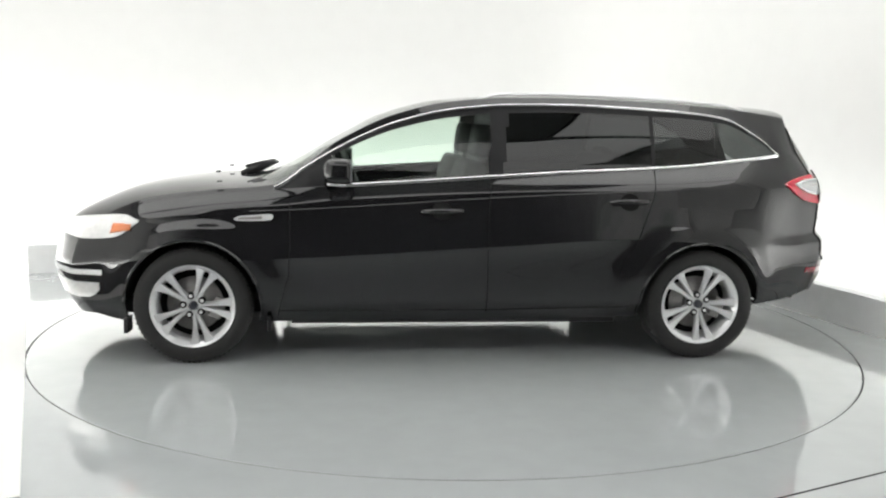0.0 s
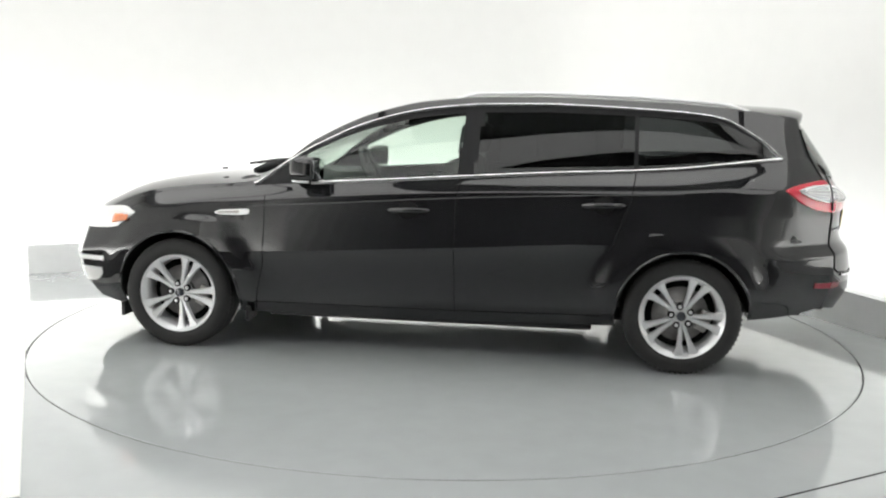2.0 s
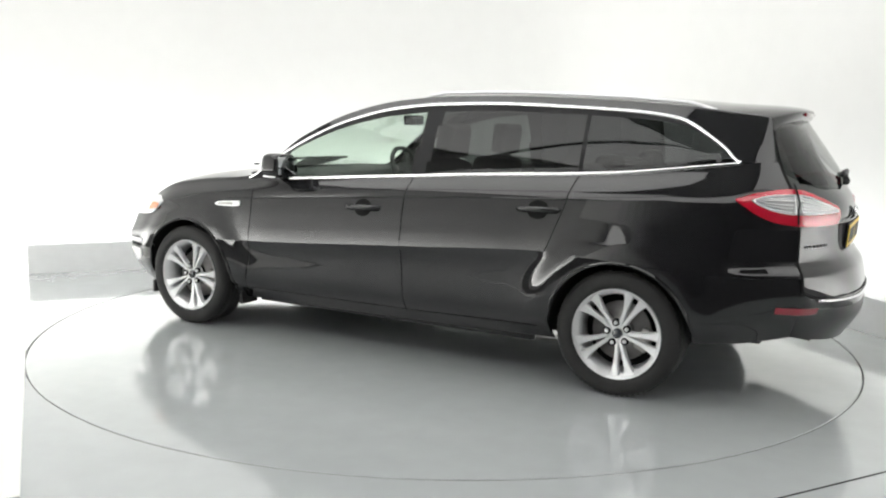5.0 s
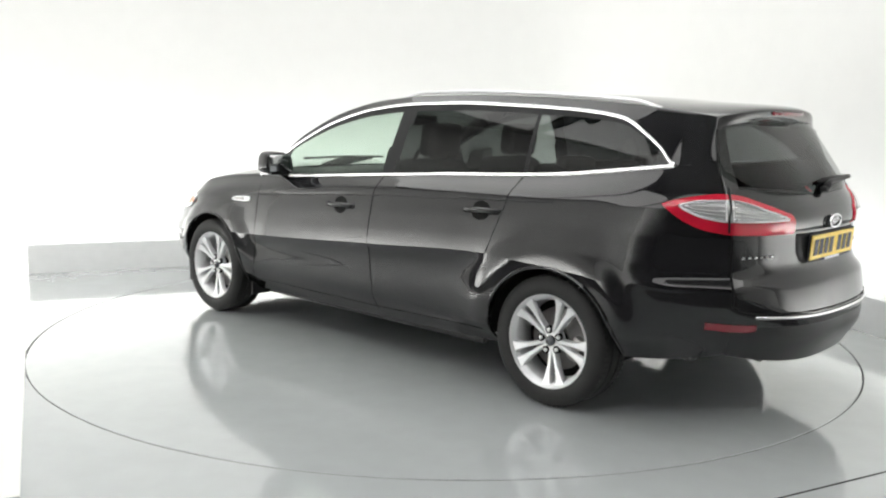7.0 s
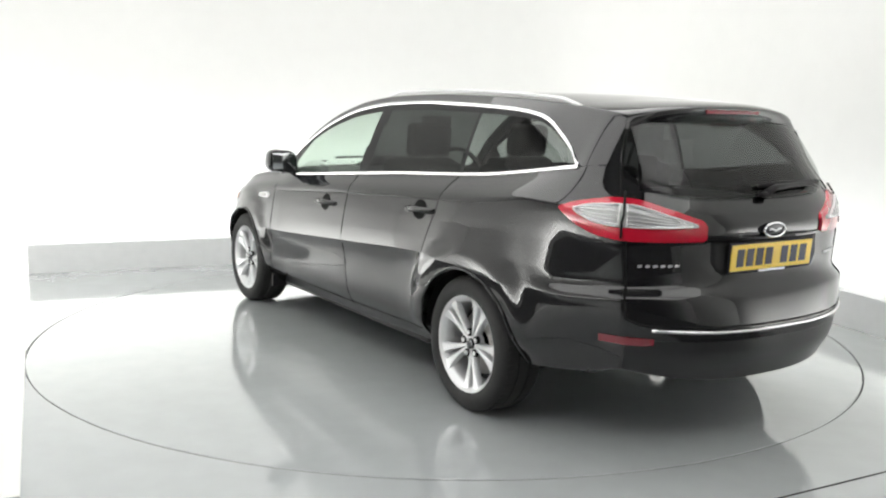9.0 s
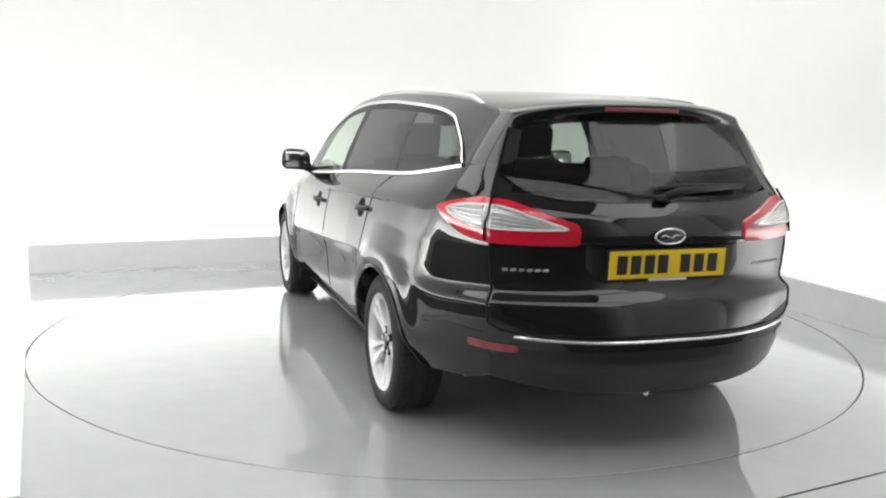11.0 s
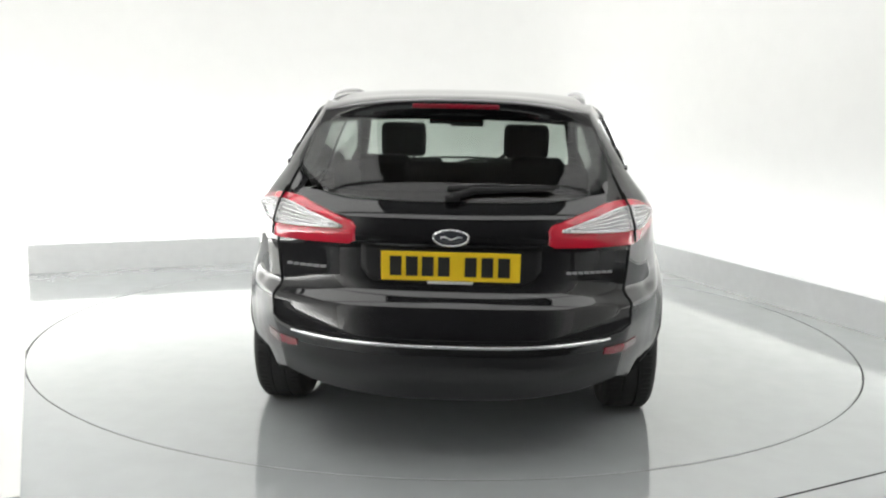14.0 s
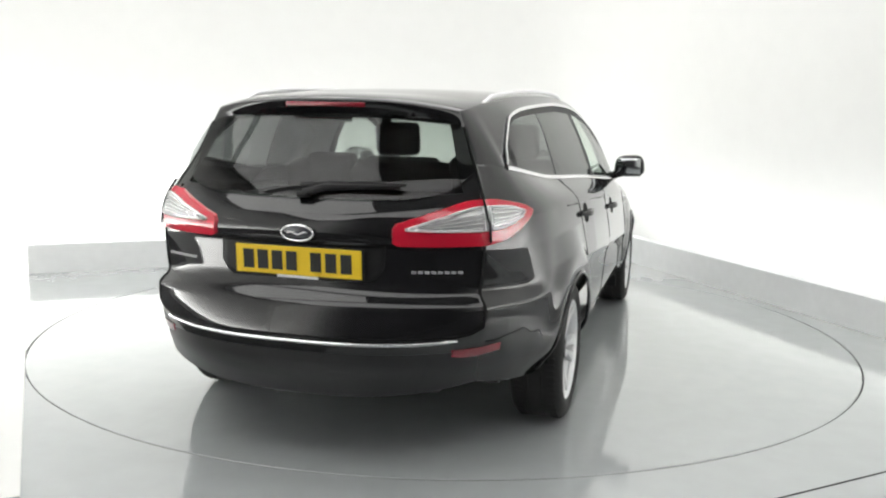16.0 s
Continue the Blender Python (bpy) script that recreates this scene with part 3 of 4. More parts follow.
def line_on_skin(way, points, radius, lift=0.0, n=6, flat=1.0):
    pts = []
    for (w0, z0), (w1, z1) in zip(points, points[1:]):
        k = max(2, int(math.hypot(w1 - w0, z1 - z0) / 0.03))
        pts += [(w0 + (w1 - w0) * i / k, z0 + (z1 - z0) * i / k) for i in range(k)]
    pts.append(points[-1])
    return tube([on_skin(way, w, z, lift) for w, z in pts], radius, n, flat=flat)


def build_trim():
    # chrome round the side windows
    cols = [c for c in range(NCOL + 1) if -.545 < SIDE[c][0][0] + 0 and -.56 < XN[c] < 2.43]
    lo_row, hi_row = sum(ROWS[:4]), sum(ROWS[:5])
    lower = [Vector(SIDE[c][lo_row]) + Vector((0, .005, 0)) for c in cols if XN[c] < 2.07]
    upper = [Vector(SIDE[c][hi_row]) + Vector((0, .006, .002)) for c in cols]
    both("window_trim", tube(lower, 0.009, 8, flat=.55), M_CHROME, "polished chrome belt strip")
    both("window_trim", tube(upper, 0.0085, 8, flat=.55), M_CHROME, "polished chrome strip over the side windows")
    # pressed crease along the shoulder
    row = sum(ROWS[:3])
    crease = [Vector(SIDE[c][row]) - Vector((0, .0005, 0)) for c in range(NCOL + 1) if .02 < XN[c] < 2.56]
    both("shoulder_crease", tube(crease, .0042, 8), M_PAINT)
    # roof rails
    pts = []
    for k in range(41):
        u = k / 40
        x = 1.28 - 1.62 * u
        c = min(range(NCOL + 1), key=lambda i: abs(XN[i] - x))
        s = SIDE[c][-1]
        lift = .022 * min(1, min(u, 1 - u) * 14)
        pts.append((x, s[1] - .012, s[2] + lift - .004))
    both("roof_rail", tube(pts, 0.0095, 8), M_SATIN, "silver roof rail")
    # shut lines
    for pts in ([(2.33, .90), (2.325, .72), (2.335, .50), (2.40, .24)], [(1.215, 1.02), (1.235, .93), (1.242, .60), (1.235, .27)],
                [(.27, 1.08), (.30, .93), (.385, .70)], [(2.40, .285), (1.24, .285), (.43, .30)]):
        both("shut_line", line_on_skin("side", pts, .0035, -.001), M_GAP)
    # door handles
    for x, z in ((1.50, .846), (.44, .905)):
        base = on_skin("side", x, z)
        # the hollow isn't cut; a near-black patch on the skin paints its shade
        bm = patch("side", x - .062, x + .062, [(x - .062, z), (x - .04, z + .035), (x, z + .048), (x + .04, z + .035), (x + .062, z)], [(x - .062, z - .002), (x - .04, z - .037), (x, z - .048), (x + .04, z - .037), (x + .062, z - .002)], .002, .01, 14, 4)
        both("handle_shade_patch", bm, M_GAP, "near-black patch for the shade in the hollow behind the handle")
        bm = tube([(x + .115, base.y - .004, z - .004), (x + .09, base.y + .022, z), (x, base.y + .030, z + .003), (x - .09, base.y + .022, z + .004), (x - .115, base.y - .004, z + .004)], [.010, .014, .016, .014, .010], 10, flat=.8)
        both("door_handle", bm, M_PAINT, "black door handle", 60)
    # wing vents
    bm = patch("side", 2.415, 2.625, [(2.415, .815), (2.425, .822), (2.52, .816), (2.60, .808), (2.625, .796)], [(2.415, .801), (2.425, .792), (2.52, .785), (2.60, .784), (2.625, .792)], .006, .02, 28, 4)
    both("wing_vent", bm, M_SATIN, "chrome vent behind the front wheel")
    bm = patch("side", 2.475, 2.60, [(2.475, .811), (2.60, .801)], [(2.475, .795), (2.60, .792)], .0085, .004, 12, 3)
    both("vent_insert", bm, M_DISC, "grey mesh of the wing vent")
    # arch lips and wells
    for ax, az, ar in ARCHES:
        pts = []
        for k in range(49):
            a = radians(-8 + 196 * k / 48)
            p = (ax + ar * math.cos(a), az + ar * math.sin(a))
            if p[1] > .26:
                pts.append(on_skin("side", ax + (ar + .006) * math.cos(a), az + (ar + .006) * math.sin(a), .001))
        both("arch_lip", tube(pts, .008, 6), M_PAINT)
        bm = bmesh.new()
        prev = None
        for k in range(41):
            a = radians(4 + 172 * k / 40)
            x, z = ax + (ar + .004) * math.cos(a), az + (ar + .004) * math.sin(a)
            edge = min(.90, on_skin("side", x + .012 * math.cos(a), max(z + .012 * math.sin(a), .40)).y - .012)
            now = [bm.verts.new((x, y, z)) for y in (edge, .60, .50)]
            if prev:
                for j in range(2):
                    bm.faces.new((prev[j], now[j], now[j + 1], prev[j + 1]))
            prev = now
        c = bm.verts.new((ax, .50, az))
        ring = [v for v in bm.verts if abs(v.co.y - .50) < 1e-6 and v is not c]
        for a, b in zip(ring, ring[1:]):
            bm.faces.new((a, b, c))
        both("wheel_well", bm, M_GAP, "dark wheel well liner")
    # mud flaps and underside
    carpart("underbody", box((3.6, 1.42, .10), (1.5, 0, .29), .02), M_GAP, label="dark underbody")
    both("mud_flap", box((.02, .12, .08), (3.215, .80, .20)), M_TRIM, "black plastic flap")
    both("mud_flap", box((.02, .14, .08), (2.445, .80, .21)), M_TRIM, "black plastic flap")
    both("jacking_rail", box((1.85, .03, .03), (1.4, .80, .215), .008), M_TRIM)
    bm = lathe([(.075, -.25), (.10, -.22), (.10, .22), (.075, .25)], 24)
    bmesh.ops.transform(bm, matrix=pose(-.62, -.25, .35), verts=bm.verts)
    carpart("silencer", bm, M_EXHAUST, label="dull dark steel silencer")
    carpart("rear_undertray", box((.52, 1.25, .05), (-.50, 0, .41), .015), M_GAP, label="dark tray under the load floor")
    both("exhaust_pipe", tube([(-.60, .40, .35), (-.72, .42, .34), (-.84, .43, .33)], .03, 12), M_EXHAUST, "dull steel exhaust pipe")


build_trim()


def build_rear():
    # window in the tailgate
    top = [(-.62, 1.20), (-.575, 1.30), (-.53, 1.358), (0, 1.372), (.53, 1.358), (.575, 1.30), (.62, 1.20)]
    bot = [(-.62, 1.155), (-.53, 1.085), (-.38, 1.055), (0, 1.047), (.38, 1.055), (.53, 1.085), (.62, 1.155)]
    bm = bmesh.new()
    tc, bc = curve(top), curve(bot)
    n, m = 48, 16
    g = []
    for i in range(n + 1):
        y = -.62 + 1.24 * i / n
        col = []
        for j in range(m + 1):
            z = bc(y) + (tc(y) - bc(y)) * j / m
            x = glass_x(y, z) - .003
            col.append(bm.verts.new((x, y, z)))
        g.append(col)
    for i in range(n):
        for j in range(m):
            bm.faces.new((g[i][j], g[i][j + 1], g[i + 1][j + 1], g[i + 1][j]))
    bmesh.ops.recalc_face_normals(bm, faces=bm.faces)
    carpart("tailgate_window", bm, M_TAILGLASS, label="dark privacy glass in the tailgate")
    bm = box((.012, .34, .018), (-.703, 0, 1.406), .004)
    carpart("brake_light", bm, M_DARKRED, label="dark red high brake light")
    # rear lamps
    top = [(.205, 1.008), (.15, 1.028), (.06, 1.046), (-.02, 1.056), (-.09, 1.052), (-.2, 1.022), (-.34, .976), (-.375, .962), (-.385, .945)]
    bot = [(.205, 1.000), (.13, .943), (.03, .903), (-.1, .889), (-.25, .887), (-.37, .887), (-.385, .898)]
    lamps = both("rear_lamp", patch("rear_corner", -.385, .205, top, bot, .010, .03, 40, 10, .006), M_RED, "red and clear rear lamp")
    ctop = [(.145, 1.006), (.05, 1.027), (-.05, 1.030), (-.2, .996), (-.345, .950)]
    cbot = [(.145, .998), (.05, .957), (-.04, .943), (-.2, .938), (-.345, .941)]
    lens = patch("rear_corner", -.345, .145, ctop, cbot, .0165, .006, 36, 8, .004)
    other = mirrored(lens)
    for ob, bm in zip(lamps, (lens, other)):
        carpart("lens", bm, M_TAILLENS, ob, "clear lens with silver reflector")
    for k in range(5):
        u = (k + .8) / 5.6
        tf, bf = curve(ctop), curve(cbot)
        for w0, w1 in ((-.32, -.068), (-.042, .12)):
            pts = [(w0 + (w1 - w0) * i / 10, bf(w0 + (w1 - w0) * i / 10) + (tf(w0 + (w1 - w0) * i / 10) - bf(w0 + (w1 - w0) * i / 10)) * u) for i in range(11)]
            bar = tube([on_skin("rear_corner", w, z, .021) for w, z in pts], .0026, 5)
            other = mirrored(bar)
            for ob, bm in zip(lamps, (bar, other)):
                carpart("lens_bar", bm, M_CHROME, ob)
    for w0, w1 in ((-.335, -.066), (-.044, .138)):
        ws = [w0 + (w1 - w0) * i / 14 for i in range(15)]
        loop = [(w, tf(w) - .003) for w in ws] + [(w, bf(w) + .003) for w in reversed(ws)]
        loop.append(loop[0])
        bar = tube([on_skin("rear_corner", w, z, .021) for w, z in loop], .0042, 6)
        other = mirrored(bar)
        for ob, bm in zip(lamps, (bar, other)):
            carpart("lens_rim", bm, M_SATIN, ob, "pale rim of the clear lens")
    seam = tube([on_skin("rear_corner", -.055, .900 + .175 * i / 8, .019) for i in range(9)], .005, 6)
    other = mirrored(seam)
    for ob, bm in zip(lamps, (seam, other)):
        carpart("lamp_joint", bm, M_GAP, ob)
    # tailgate seam, ledge, chrome strip, reflectors
    edge = [Vector(p) for p in reversed(SIDE[0]) if .575 < p[2] < 1.33] + [on_skin("rear", y, z) for y, z in ((.655, .560), (.60, .552), (.45, .548), (.30, .546), (.15, .544), (0, .543))]
    both("tailgate_seam", tube(edge, .005, 6), M_GAP)
    strip = [(y, .524 + .016 * (abs(y) / .62) ** 3) for y in [-.61 + 1.22 * i / 24 for i in range(25)]]
    carpart("bumper_strip", tube([on_skin("rear", y, z, .006) for y, z in strip], .0065, 8), M_CHROME, label="chrome strip along the rear bumper")
    bm = patch("rear_corner", -.20, .02, [(-.20, .502), (.02, .509)], [(-.20, .476), (-.16, .470), (.02, .478)], .004, .012, 14, 3)
    both("reflector", bm, M_DARKRED, "dark red bumper reflector")
    # crease over the plate
    y1 = .40
    bm = bmesh.new()
    rows = []
    for i in range(31):
        y = -y1 + 2 * y1 * i / 30
        p = on_skin("rear", y, .885, 0)
        k = 1 - (abs(y) / y1) ** 4
        rows.append([bm.verts.new((p.x + .01, y, .905)), bm.verts.new((p.x - .020 * k - .002, y, .896)), bm.verts.new((p.x - .018 * k - .002, y, .886)), bm.verts.new((p.x + .02, y, .884))])
    for a, b in zip(rows, rows[1:]):
        for j in range(3):
            bm.faces.new((a[j], b[j], b[j + 1], a[j + 1]))
    bmesh.ops.recalc_face_normals(bm, faces=bm.faces)
    carpart("grab_ledge", bm, M_PAINT, label="black ledge over the number plate", edge=50)
    bm = patch("rear", -.34, .34, [(-.34, .886), (.34, .886)], [(-.34, .80), (-.29, .745), (.29, .745), (.34, .80)], .002, .01, 24, 6)
    carpart("plate_recess", bm, M_TRIM, label="black panel behind the number plate")
    # number plate with plain bars for its characters
    plate = carpart("number_plate", box((.006, .52, .111), (-.955, 0, .813), .0025, turn=(0, -4, 0)), M_YELLOW, label="yellow number plate with dark characters", smooth=False)
    for k, y in enumerate((.205, .145, .085, .025, -.075, -.137, -.199)):
        bm = box((.002, .044, .074), (-.9592, y, .813), 0, turn=(0, -4, 0))
        carpart("character_bar", bm, M_INK, plate, smooth=False)
    carpart("plate_holder", box((.010, .535, .126), (-.949, 0, .813), .004, turn=(0, -4, 0)), M_TRIM, label="black number plate holder", smooth=False)
    carpart("holder_strip", box((.004, .17, .010), (-.957, 0, .7525), .001, turn=(0, -4, 0)), M_SATIN, label="small pale dealer strip", smooth=False)
    # maker's badge as a plain oval
    bm = lathe([(.0001, -.006), (.05, -.005), (.060, 0), (.062, .004)], 40)
    bmesh.ops.transform(bm, matrix=pose(-.955, 0, .921, 0, -8, 0) @ Matrix.Diagonal((1, 1.08, .48, 1)) @ pose(0, 0, 0, 0, 0, 90) @ pose(0, 0, 0, 0, 0, 180), verts=bm.verts)
    badge = carpart("badge", bm, M_BADGE, label="dark oval badge with a chrome rim", edge=50)
    ring = [(-.961, .066 * math.cos(2 * math.pi * k / 40), .921 + .0295 * math.sin(2 * math.pi * k / 40)) for k in range(41)]
    carpart("badge_rim", tube(ring, .0045, 6), M_CHROME, badge, "chrome rim")
    wave = [(-.9635 - .002 * math.cos(k * .3), .040 - .008 * k, .921 + .005 * math.sin(k * .9)) for k in range(11)]
    carpart("badge_mark", tube(wave, .0026, 6), M_SATIN, badge, "pale flourish")
    for y0, count, w in ((.63, 6, .024), (-.445, 8, .019)):
        for k in range(count):
            p = on_skin("rear", y0 - k * (w + .004), .790, .003)
            carpart("lettering_bar", box((.004, w, .010), tuple(p), .001), M_LETTER, label="small silver lettering bar", smooth=False)
    # wiper
    bm = tube([(-.905, .0, 1.070), (-.888, -.08, 1.092), (-.875, -.38, 1.105)], [.018, .015, .007], 8)
    wiper = carpart("rear_wiper", bm, M_TRIM, label="black rear wiper arm")
    bm = tube([(-.880, .02, 1.100), (-.872, -.15, 1.108), (-.868, -.40, 1.112)], [.010, .013, .006], 6)
    carpart("wiper_blade", bm, M_TRIM, wiper, "black rubber blade")
    carpart("wiper_cap", box((.03, .06, .024), (-.902, 0, 1.064), .010), M_TRIM, wiper)


def glass_x(y, z):
    """How far back the tailgate window lies."""
    c = curve([(1.03, -.896), (1.055, -.884), (1.12, -.849), (1.20, -.794), (1.372, -.670)])
    return c(z) + .114 * (abs(y) / .60) ** 3


build_rear()


def build_front():
    # head lamps lie round the front corner
    w = lambda x, y: (x - y) / math.sqrt(2)
    wa, wb, wc, wd = w(3.10, .80), w(3.22, .77), w(3.40, .70), w(3.62, .45)
    top = [(wa, .776), (wb, .800), (wc, .785), (wd, .745)]
    bot = [(wa, .766), (wb, .682), (wc, .668), (wd, .672)]
    lamps = both("head_lamp", patch("front_corner", wa, wd, top, bot, .006, .02, 36, 8, .006), M_LENS, "clear headlamp with an amber indicator")
    bm = patch("front_corner", wa + .03, wb + .02, [(wa + .03, .757), (wb + .02, .752)], [(wa + .03, .722), (wb + .02, .702)], .0125, .004, 10, 4)
    other = mirrored(bm)
    for ob, b in zip(lamps, (bm, other)):
        carpart("indicator", b, M_AMBER, ob, "amber indicator")
    wa, wb = w(3.30, .81), w(3.66, .42)
    both("bumper_strip", patch("front_corner", wa, wb, [(wa, .508), (wb, .500)], [(wa, .480), (wb, .475)], .006, .01, 16, 3), M_SATIN, "chrome strip on the front bumper")
    both("fog_lamp", patch("front_corner", wa + .02, wb, [(wa + .02, .438), (wb, .438)], [(wa + .02, .40), (wa + .08, .355), (wb, .345)], .006, .01, 16, 5), M_LENS, "silver fog lamp surround")
    # bonnet wipers and washers
    carpart("windscreen_wiper", tube([(2.62, .30, 1.045), (2.55, .0, 1.055), (2.50, -.35, 1.05)], .008, 6), M_TRIM, label="black windscreen wiper")
    carpart("scuttle_cover", tube([(2.66, .10, .985), (2.60, .0, 1.012), (2.54, -.10, 1.030), (2.47, -.22, 1.045)], [.020, .030, .024, .008], 10), M_TRIM, label="black cover at the foot of the windscreen")
    for y in (.32, -.32):
        carpart("washer_jet", box((.03, .035, .012), (2.78, y, 1.012), .005), M_TRIM)


build_front()


def build_mirrors():
    bm = bmesh.new()
    bmesh.ops.create_uvsphere(bm, u_segments=40, v_segments=24, radius=1.0)
    for v in bm.verts:
        d = v.co.normalized()
        k = (abs(d.x) ** 3.2 + abs(d.y) ** 3.6 + abs(d.z) ** 3.6) ** (-1 / 3.4)
        x, y, z = d * k
        v.co = (max(x, -.72) * .085, y * .096 * (1 - .10 * z) , z * .070 + .006 * y)
    bmesh.ops.transform(bm, matrix=pose(2.055, .960, 1.060, 0, 0, -8), verts=bm.verts)
    housings = both("door_mirror", bm, M_PAINT, "black door mirror with a silver lower strip", 60)
    foot = tube([(2.12, .84, .985), (2.09, .88, 1.0), (2.07, .94, 1.02)], [.03, .026, .03], 10)
    strip = box((.10, .15, .014), (2.065, .962, .996), .006, 2, turn=(0, 0, -8))
    glass = box((.004, .145, .100), (1.9925, .966, 1.061), .001, 1, turn=(0, 0, -8))
    for ob, f in zip(housings, (lambda b: b, mirrored)):
        carpart("mirror_foot", f(foot.copy()), M_PAINT, ob)
        carpart("mirror_strip", f(strip.copy()), M_CHROME, ob, "silver strip")
        carpart("mirror_glass", f(glass.copy()), M_MIRROR, ob, "mirror glass")


build_mirrors()


def build_wheel():
    """One alloy wheel about its own centre, its face towards +y."""
    wheel = new("wheel")
    tagged(wheel, "five twin-spoke silver alloy wheel with a black tyre")
    tyre = lathe([(.218, -.095), (.228, -.110), (.262, -.118), (.292, -.112), (.309, -.098), (.3155, -.075), (.317, -.04), (.317, -.036), (.311, -.034), (.311, -.028), (.317, -.026), (.318, 0),
                  (.317, .026), (.311, .028), (.311, .034), (.317, .036), (.317, .04), (.3155, .075), (.309, .098), (.292, .112), (.262, .118), (.236, .112), (.224, .098), (.214, .09)], 80)
    tyre = part("tyre", tyre, M_TYRE, wheel, "black rubber tyre")
    soft(tyre, 50)
    bm = bmesh.new()
    for k in range(70):
        a = 2 * math.pi * k / 70
        for s in (-1, 1):
            b = box((.010, .034, .006), (.3155 * math.cos(a), s * .070, .3155 * math.sin(a)), turn=(0, 90 - math.degrees(a) , 0))
            bm = join(bm, b)
    tagged(part("tread", bm, M_TYRE, tyre, smooth=False), kind="stuff")
    rim = lathe([(.200, -.10), (.196, -.05), (.192, .03), (.198, .070), (.206, .082), (.214, .088), (.224, .096), (.2285, .1035), (.2265, .107), (.221, .104), (.213, .094), (.204, .086)], 80)
    rim = part("rim", rim, M_ALLOY, wheel, "silver alloy rim")
    soft(rim, 40)
    back = lathe([(.03, -.02), (.19, -.02), (.19, -.03)], 48)
    part("back_plate", back, M_GAP, wheel, "dark backing")
    disc = lathe([(.05, .005), (.075, .022), (.078, .012), (.150, .012), (.152, .0)], 56)
    part("brake_disc", disc, M_DISC, wheel, "grey steel brake disc")
    part("brake_caliper", box((.07, .05, .12), (-.125, .03, .03), .015), M_DISC, wheel, "grey brake caliper")
    for k in range(5):
        a0 = radians(90 + 72 * k)
        for s in (-1, 1):
            bm = bmesh.new()
            rows = []
            for r, o, hw, y, th in ((.030, .0125, .0125, .072, .035), (.070, .0118, .0108, .078, .034), (.100, .0165, .0112, .081, .033), (.135, .0240, .0130, .085, .031), (.175, .0335, .0185, .090, .028), (.196, .0400, .0255, .094, .024), (.209, .0440, .0330, .097, .020)):
                ring = []
                for dx, dy in ((-hw, y - th), (-hw, y - .006), (-hw + .005, y), (hw - .005, y), (hw, y - .006), (hw, y - th)):
                    u, w = r, s * o + dx
                    ring.append(bm.verts.new((u * math.cos(a0) - w * math.sin(a0), dy, u * math.sin(a0) + w * math.cos(a0))))
                rows.append(ring)
            for p, q in zip(rows, rows[1:]):
                for j in range(6):
                    bm.faces.new((p[j], p[(j + 1) % 6], q[(j + 1) % 6], q[j]))
            bm.faces.new(rows[0])
            bm.faces.new(rows[-1])
            bmesh.ops.recalc_face_normals(bm, faces=bm.faces)
            ob = part("spoke", bm, M_ALLOY, wheel)
            soft(ob, 40)
    hub = lathe([(.0001, .070), (.05, .071), (.062, .066), (.066, .04)], 40)
    soft(part("hub", hub, M_ALLOY, wheel, "silver wheel hub"), 40)
    cap = lathe([(.0001, .086), (.020, .085), (.025, .082), (.027, .066)], 32)
    soft(part("centre_cap", cap, M_BADGE, wheel, "dark oval-marked centre cap"), 40)
    for k in range(5):
        a = radians(54 + 72 * k)
        b = lathe([(.0001, .087), (.007, .087), (.0105, .085), (.0115, .066)], 8)
        bmesh.ops.translate(b, verts=b.verts, vec=(.054 * math.cos(a), 0, .054 * math.sin(a)))
        part("wheel_nut", b, M_ALLOY, wheel)
        b = lathe([(.0105, .0805), (.0185, .0805), (.0195, .066)], 20)
        bmesh.ops.translate(b, verts=b.verts, vec=(.054 * math.cos(a), 0, .054 * math.sin(a)))
        part("nut_seat", b, M_GAP, wheel)
    return wheel


def build_wheels():
    first = build_wheel()
    first.parent = car
    first.matrix_basis = pose(2.85 + OX, .803 + OY, .318, 0, -23, 0)
    for x, y, a, b in ((0.0, .803, 0, -26), (2.85, -.803, 180, 20), (0.0, -.803, 180, 41)):
        copy_thing(first, pose(x + OX, y + OY, .318, 0, b, a))


build_wheels()


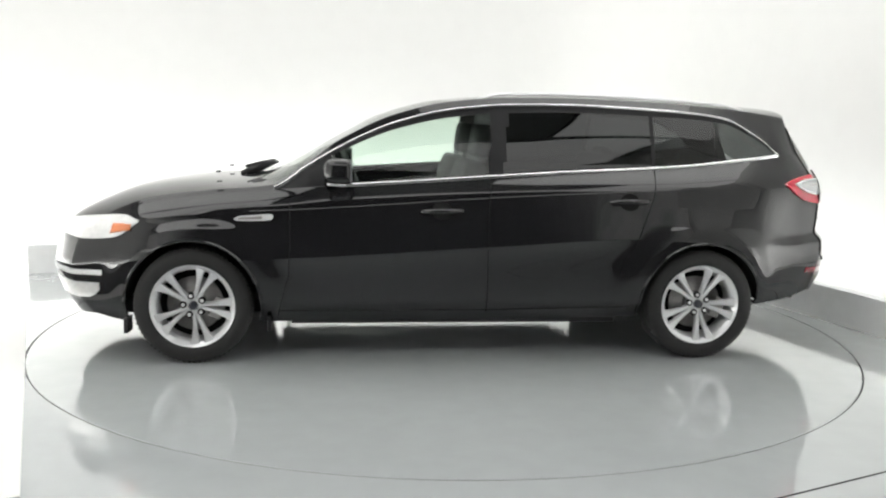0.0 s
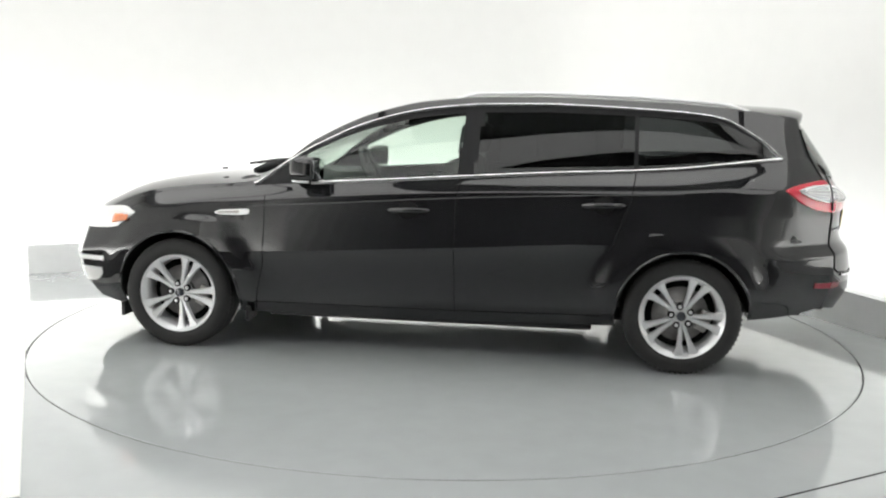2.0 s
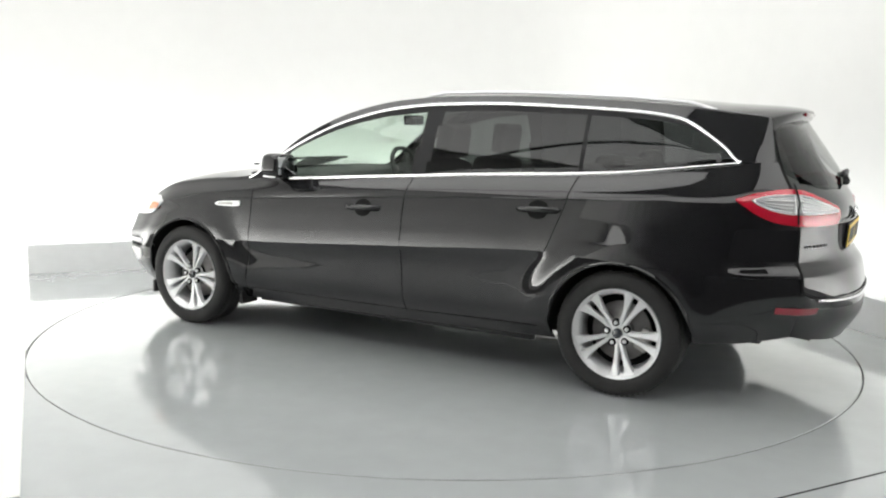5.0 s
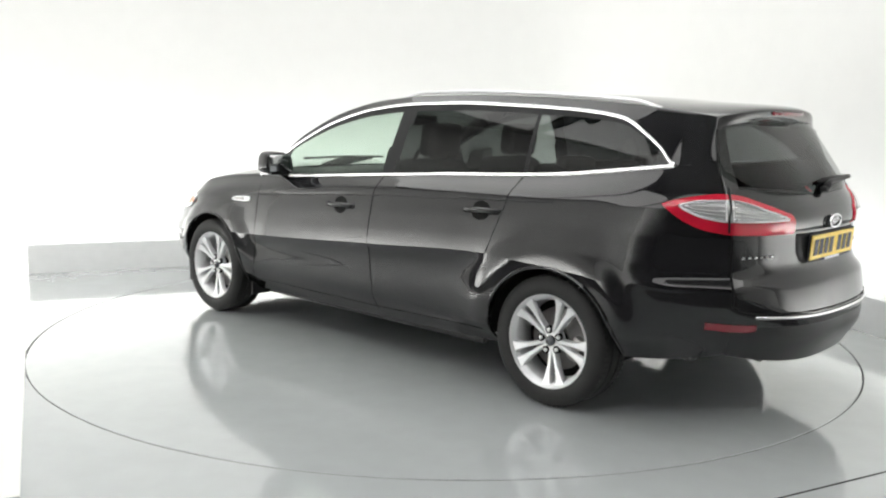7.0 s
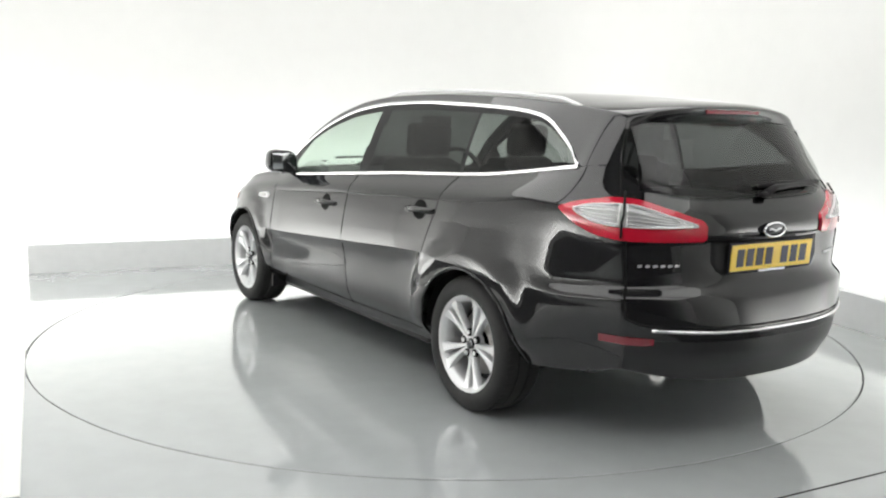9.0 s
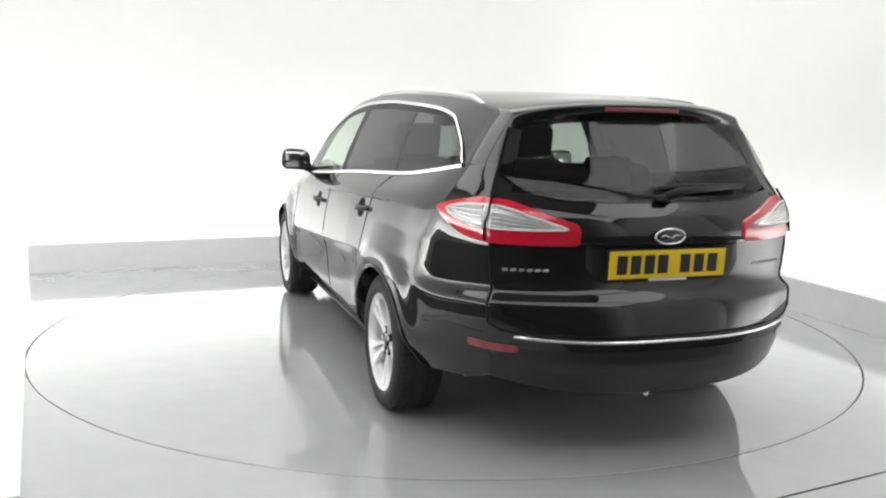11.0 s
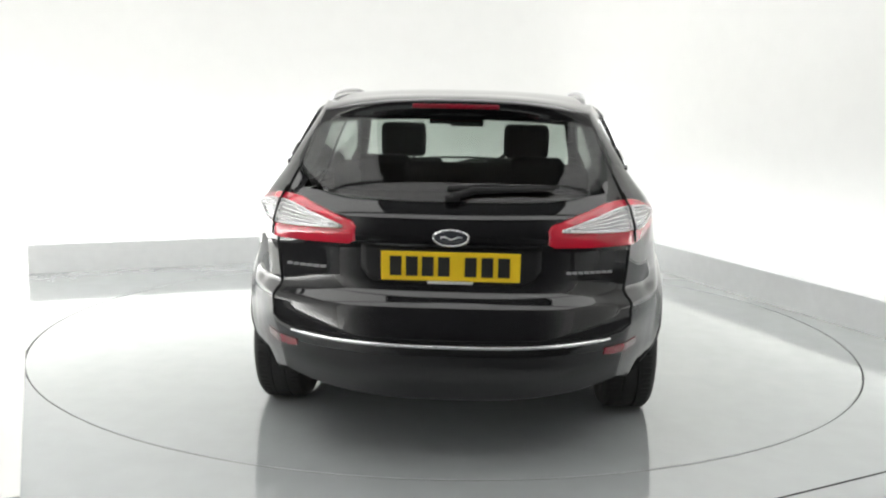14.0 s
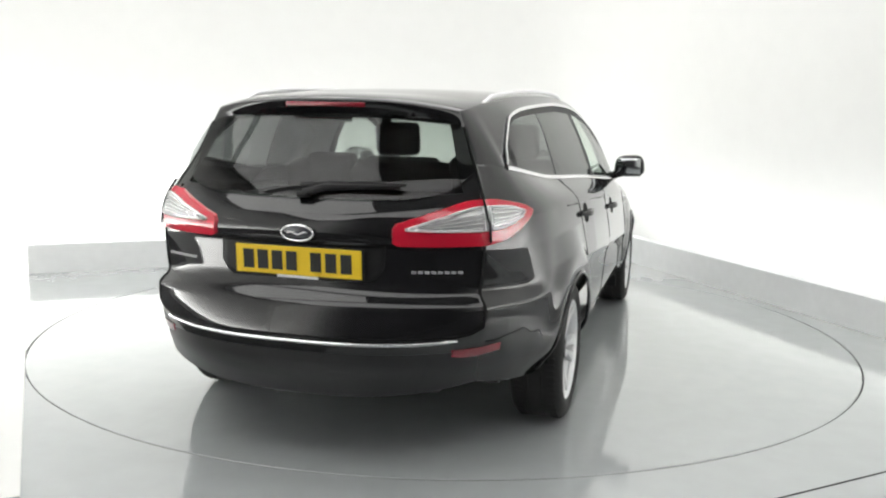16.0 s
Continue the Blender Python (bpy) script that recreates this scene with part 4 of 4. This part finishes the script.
def build_cabin():
    def seat(x, y):
        s = new("seat")
        s.parent = car
        s.location = (x + OX, y + OY, .42)
        tagged(s, "charcoal cloth seat with a headrest")
        part("cushion", box((.52, .52, .18), (.05, 0, .04), .06, 3), M_CABIN, s)
        part("backrest", box((.16, .50, .62), (-.27, 0, .38), .06, 3, turn=(0, -16, 0)), M_CABIN, s)
        part("headrest", box((.11, .27, .20), (-.40, 0, .80), .045, 4, turn=(0, -8, 0)), M_CABIN, s)
        for dy in (-.06, .06):
            part("headrest_post", tube([(-.36, dy, .64), (-.39, dy, .74)], .007, 8), M_CHROME, s)
    for y in (.37, -.37):
        seat(1.62, y)
    bench = carpart("rear_bench", box((.50, 1.30, .18), (.72, 0, .46), .06, 3), M_CABIN, label="charcoal cloth rear bench")
    carpart("bench_back", box((.15, 1.28, .70), (.36, 0, .79), .06, 3, turn=(0, -16, 0)), M_CABIN, bench)
    for y in (.38, -.38):
        carpart("headrest", box((.10, .26, .17), (.25, y, 1.085), .04, 3, turn=(0, -8, 0)), M_CABIN, bench)
    carpart("dashboard", box((.55, 1.38, .26), (2.32, 0, .86), .09, 4), M_CABIN, label="charcoal dashboard")
    # right-hand-drive steering wheel
    ring = [(.185 * math.cos(2 * math.pi * k / 36), .185 * math.sin(2 * math.pi * k / 36), 0) for k in range(37)]
    bm = tube(ring, .016, 8)
    bm = box((.16, .11, .05), (0, 0, -.02), .02, 2, bm=bm)
    for a in (0, 120, 240):
        bm = box((.12, .03, .02), (.12 * math.cos(radians(a + 90)), .12 * math.sin(radians(a + 90)), -.01), .006, 2, turn=(0, 0, a + 90), bm=bm)
    bmesh.ops.transform(bm, matrix=pose(1.98, -.37, .96, 0, -66, 0), verts=bm.verts)
    carpart("steering_wheel", bm, M_CABIN, label="black steering wheel", edge=50)
    carpart("inner_mirror", box((.03, .22, .065), (1.72, 0, 1.33), .014, 3), M_TRIM, label="black rear-view mirror")
    carpart("load_cover", box((.85, 1.30, .03), (-.22, 0, .98), .01), M_CABIN, label="charcoal load cover")
    carpart("cabin_floor", box((3.3, 1.45, .04), (1.0, 0, .34), .01), M_CABIN, label="charcoal carpet")
    carpart("headlining", box((1.7, .96, .02), (.62, 0, 1.425), .008), M_TRIM, label="dark headlining")


build_cabin()


def motions():
    rows = [(k * 0.25, pose(0, 0, 0, 0, 0, 186.102 - 7.0424 * k * 0.25)) for k in range(65)]
    walk(car, rows)
    walk(turntable, [(t, pose(TABLE_X, TABLE_Y, 0) @ m) for t, m in rows])


motions()
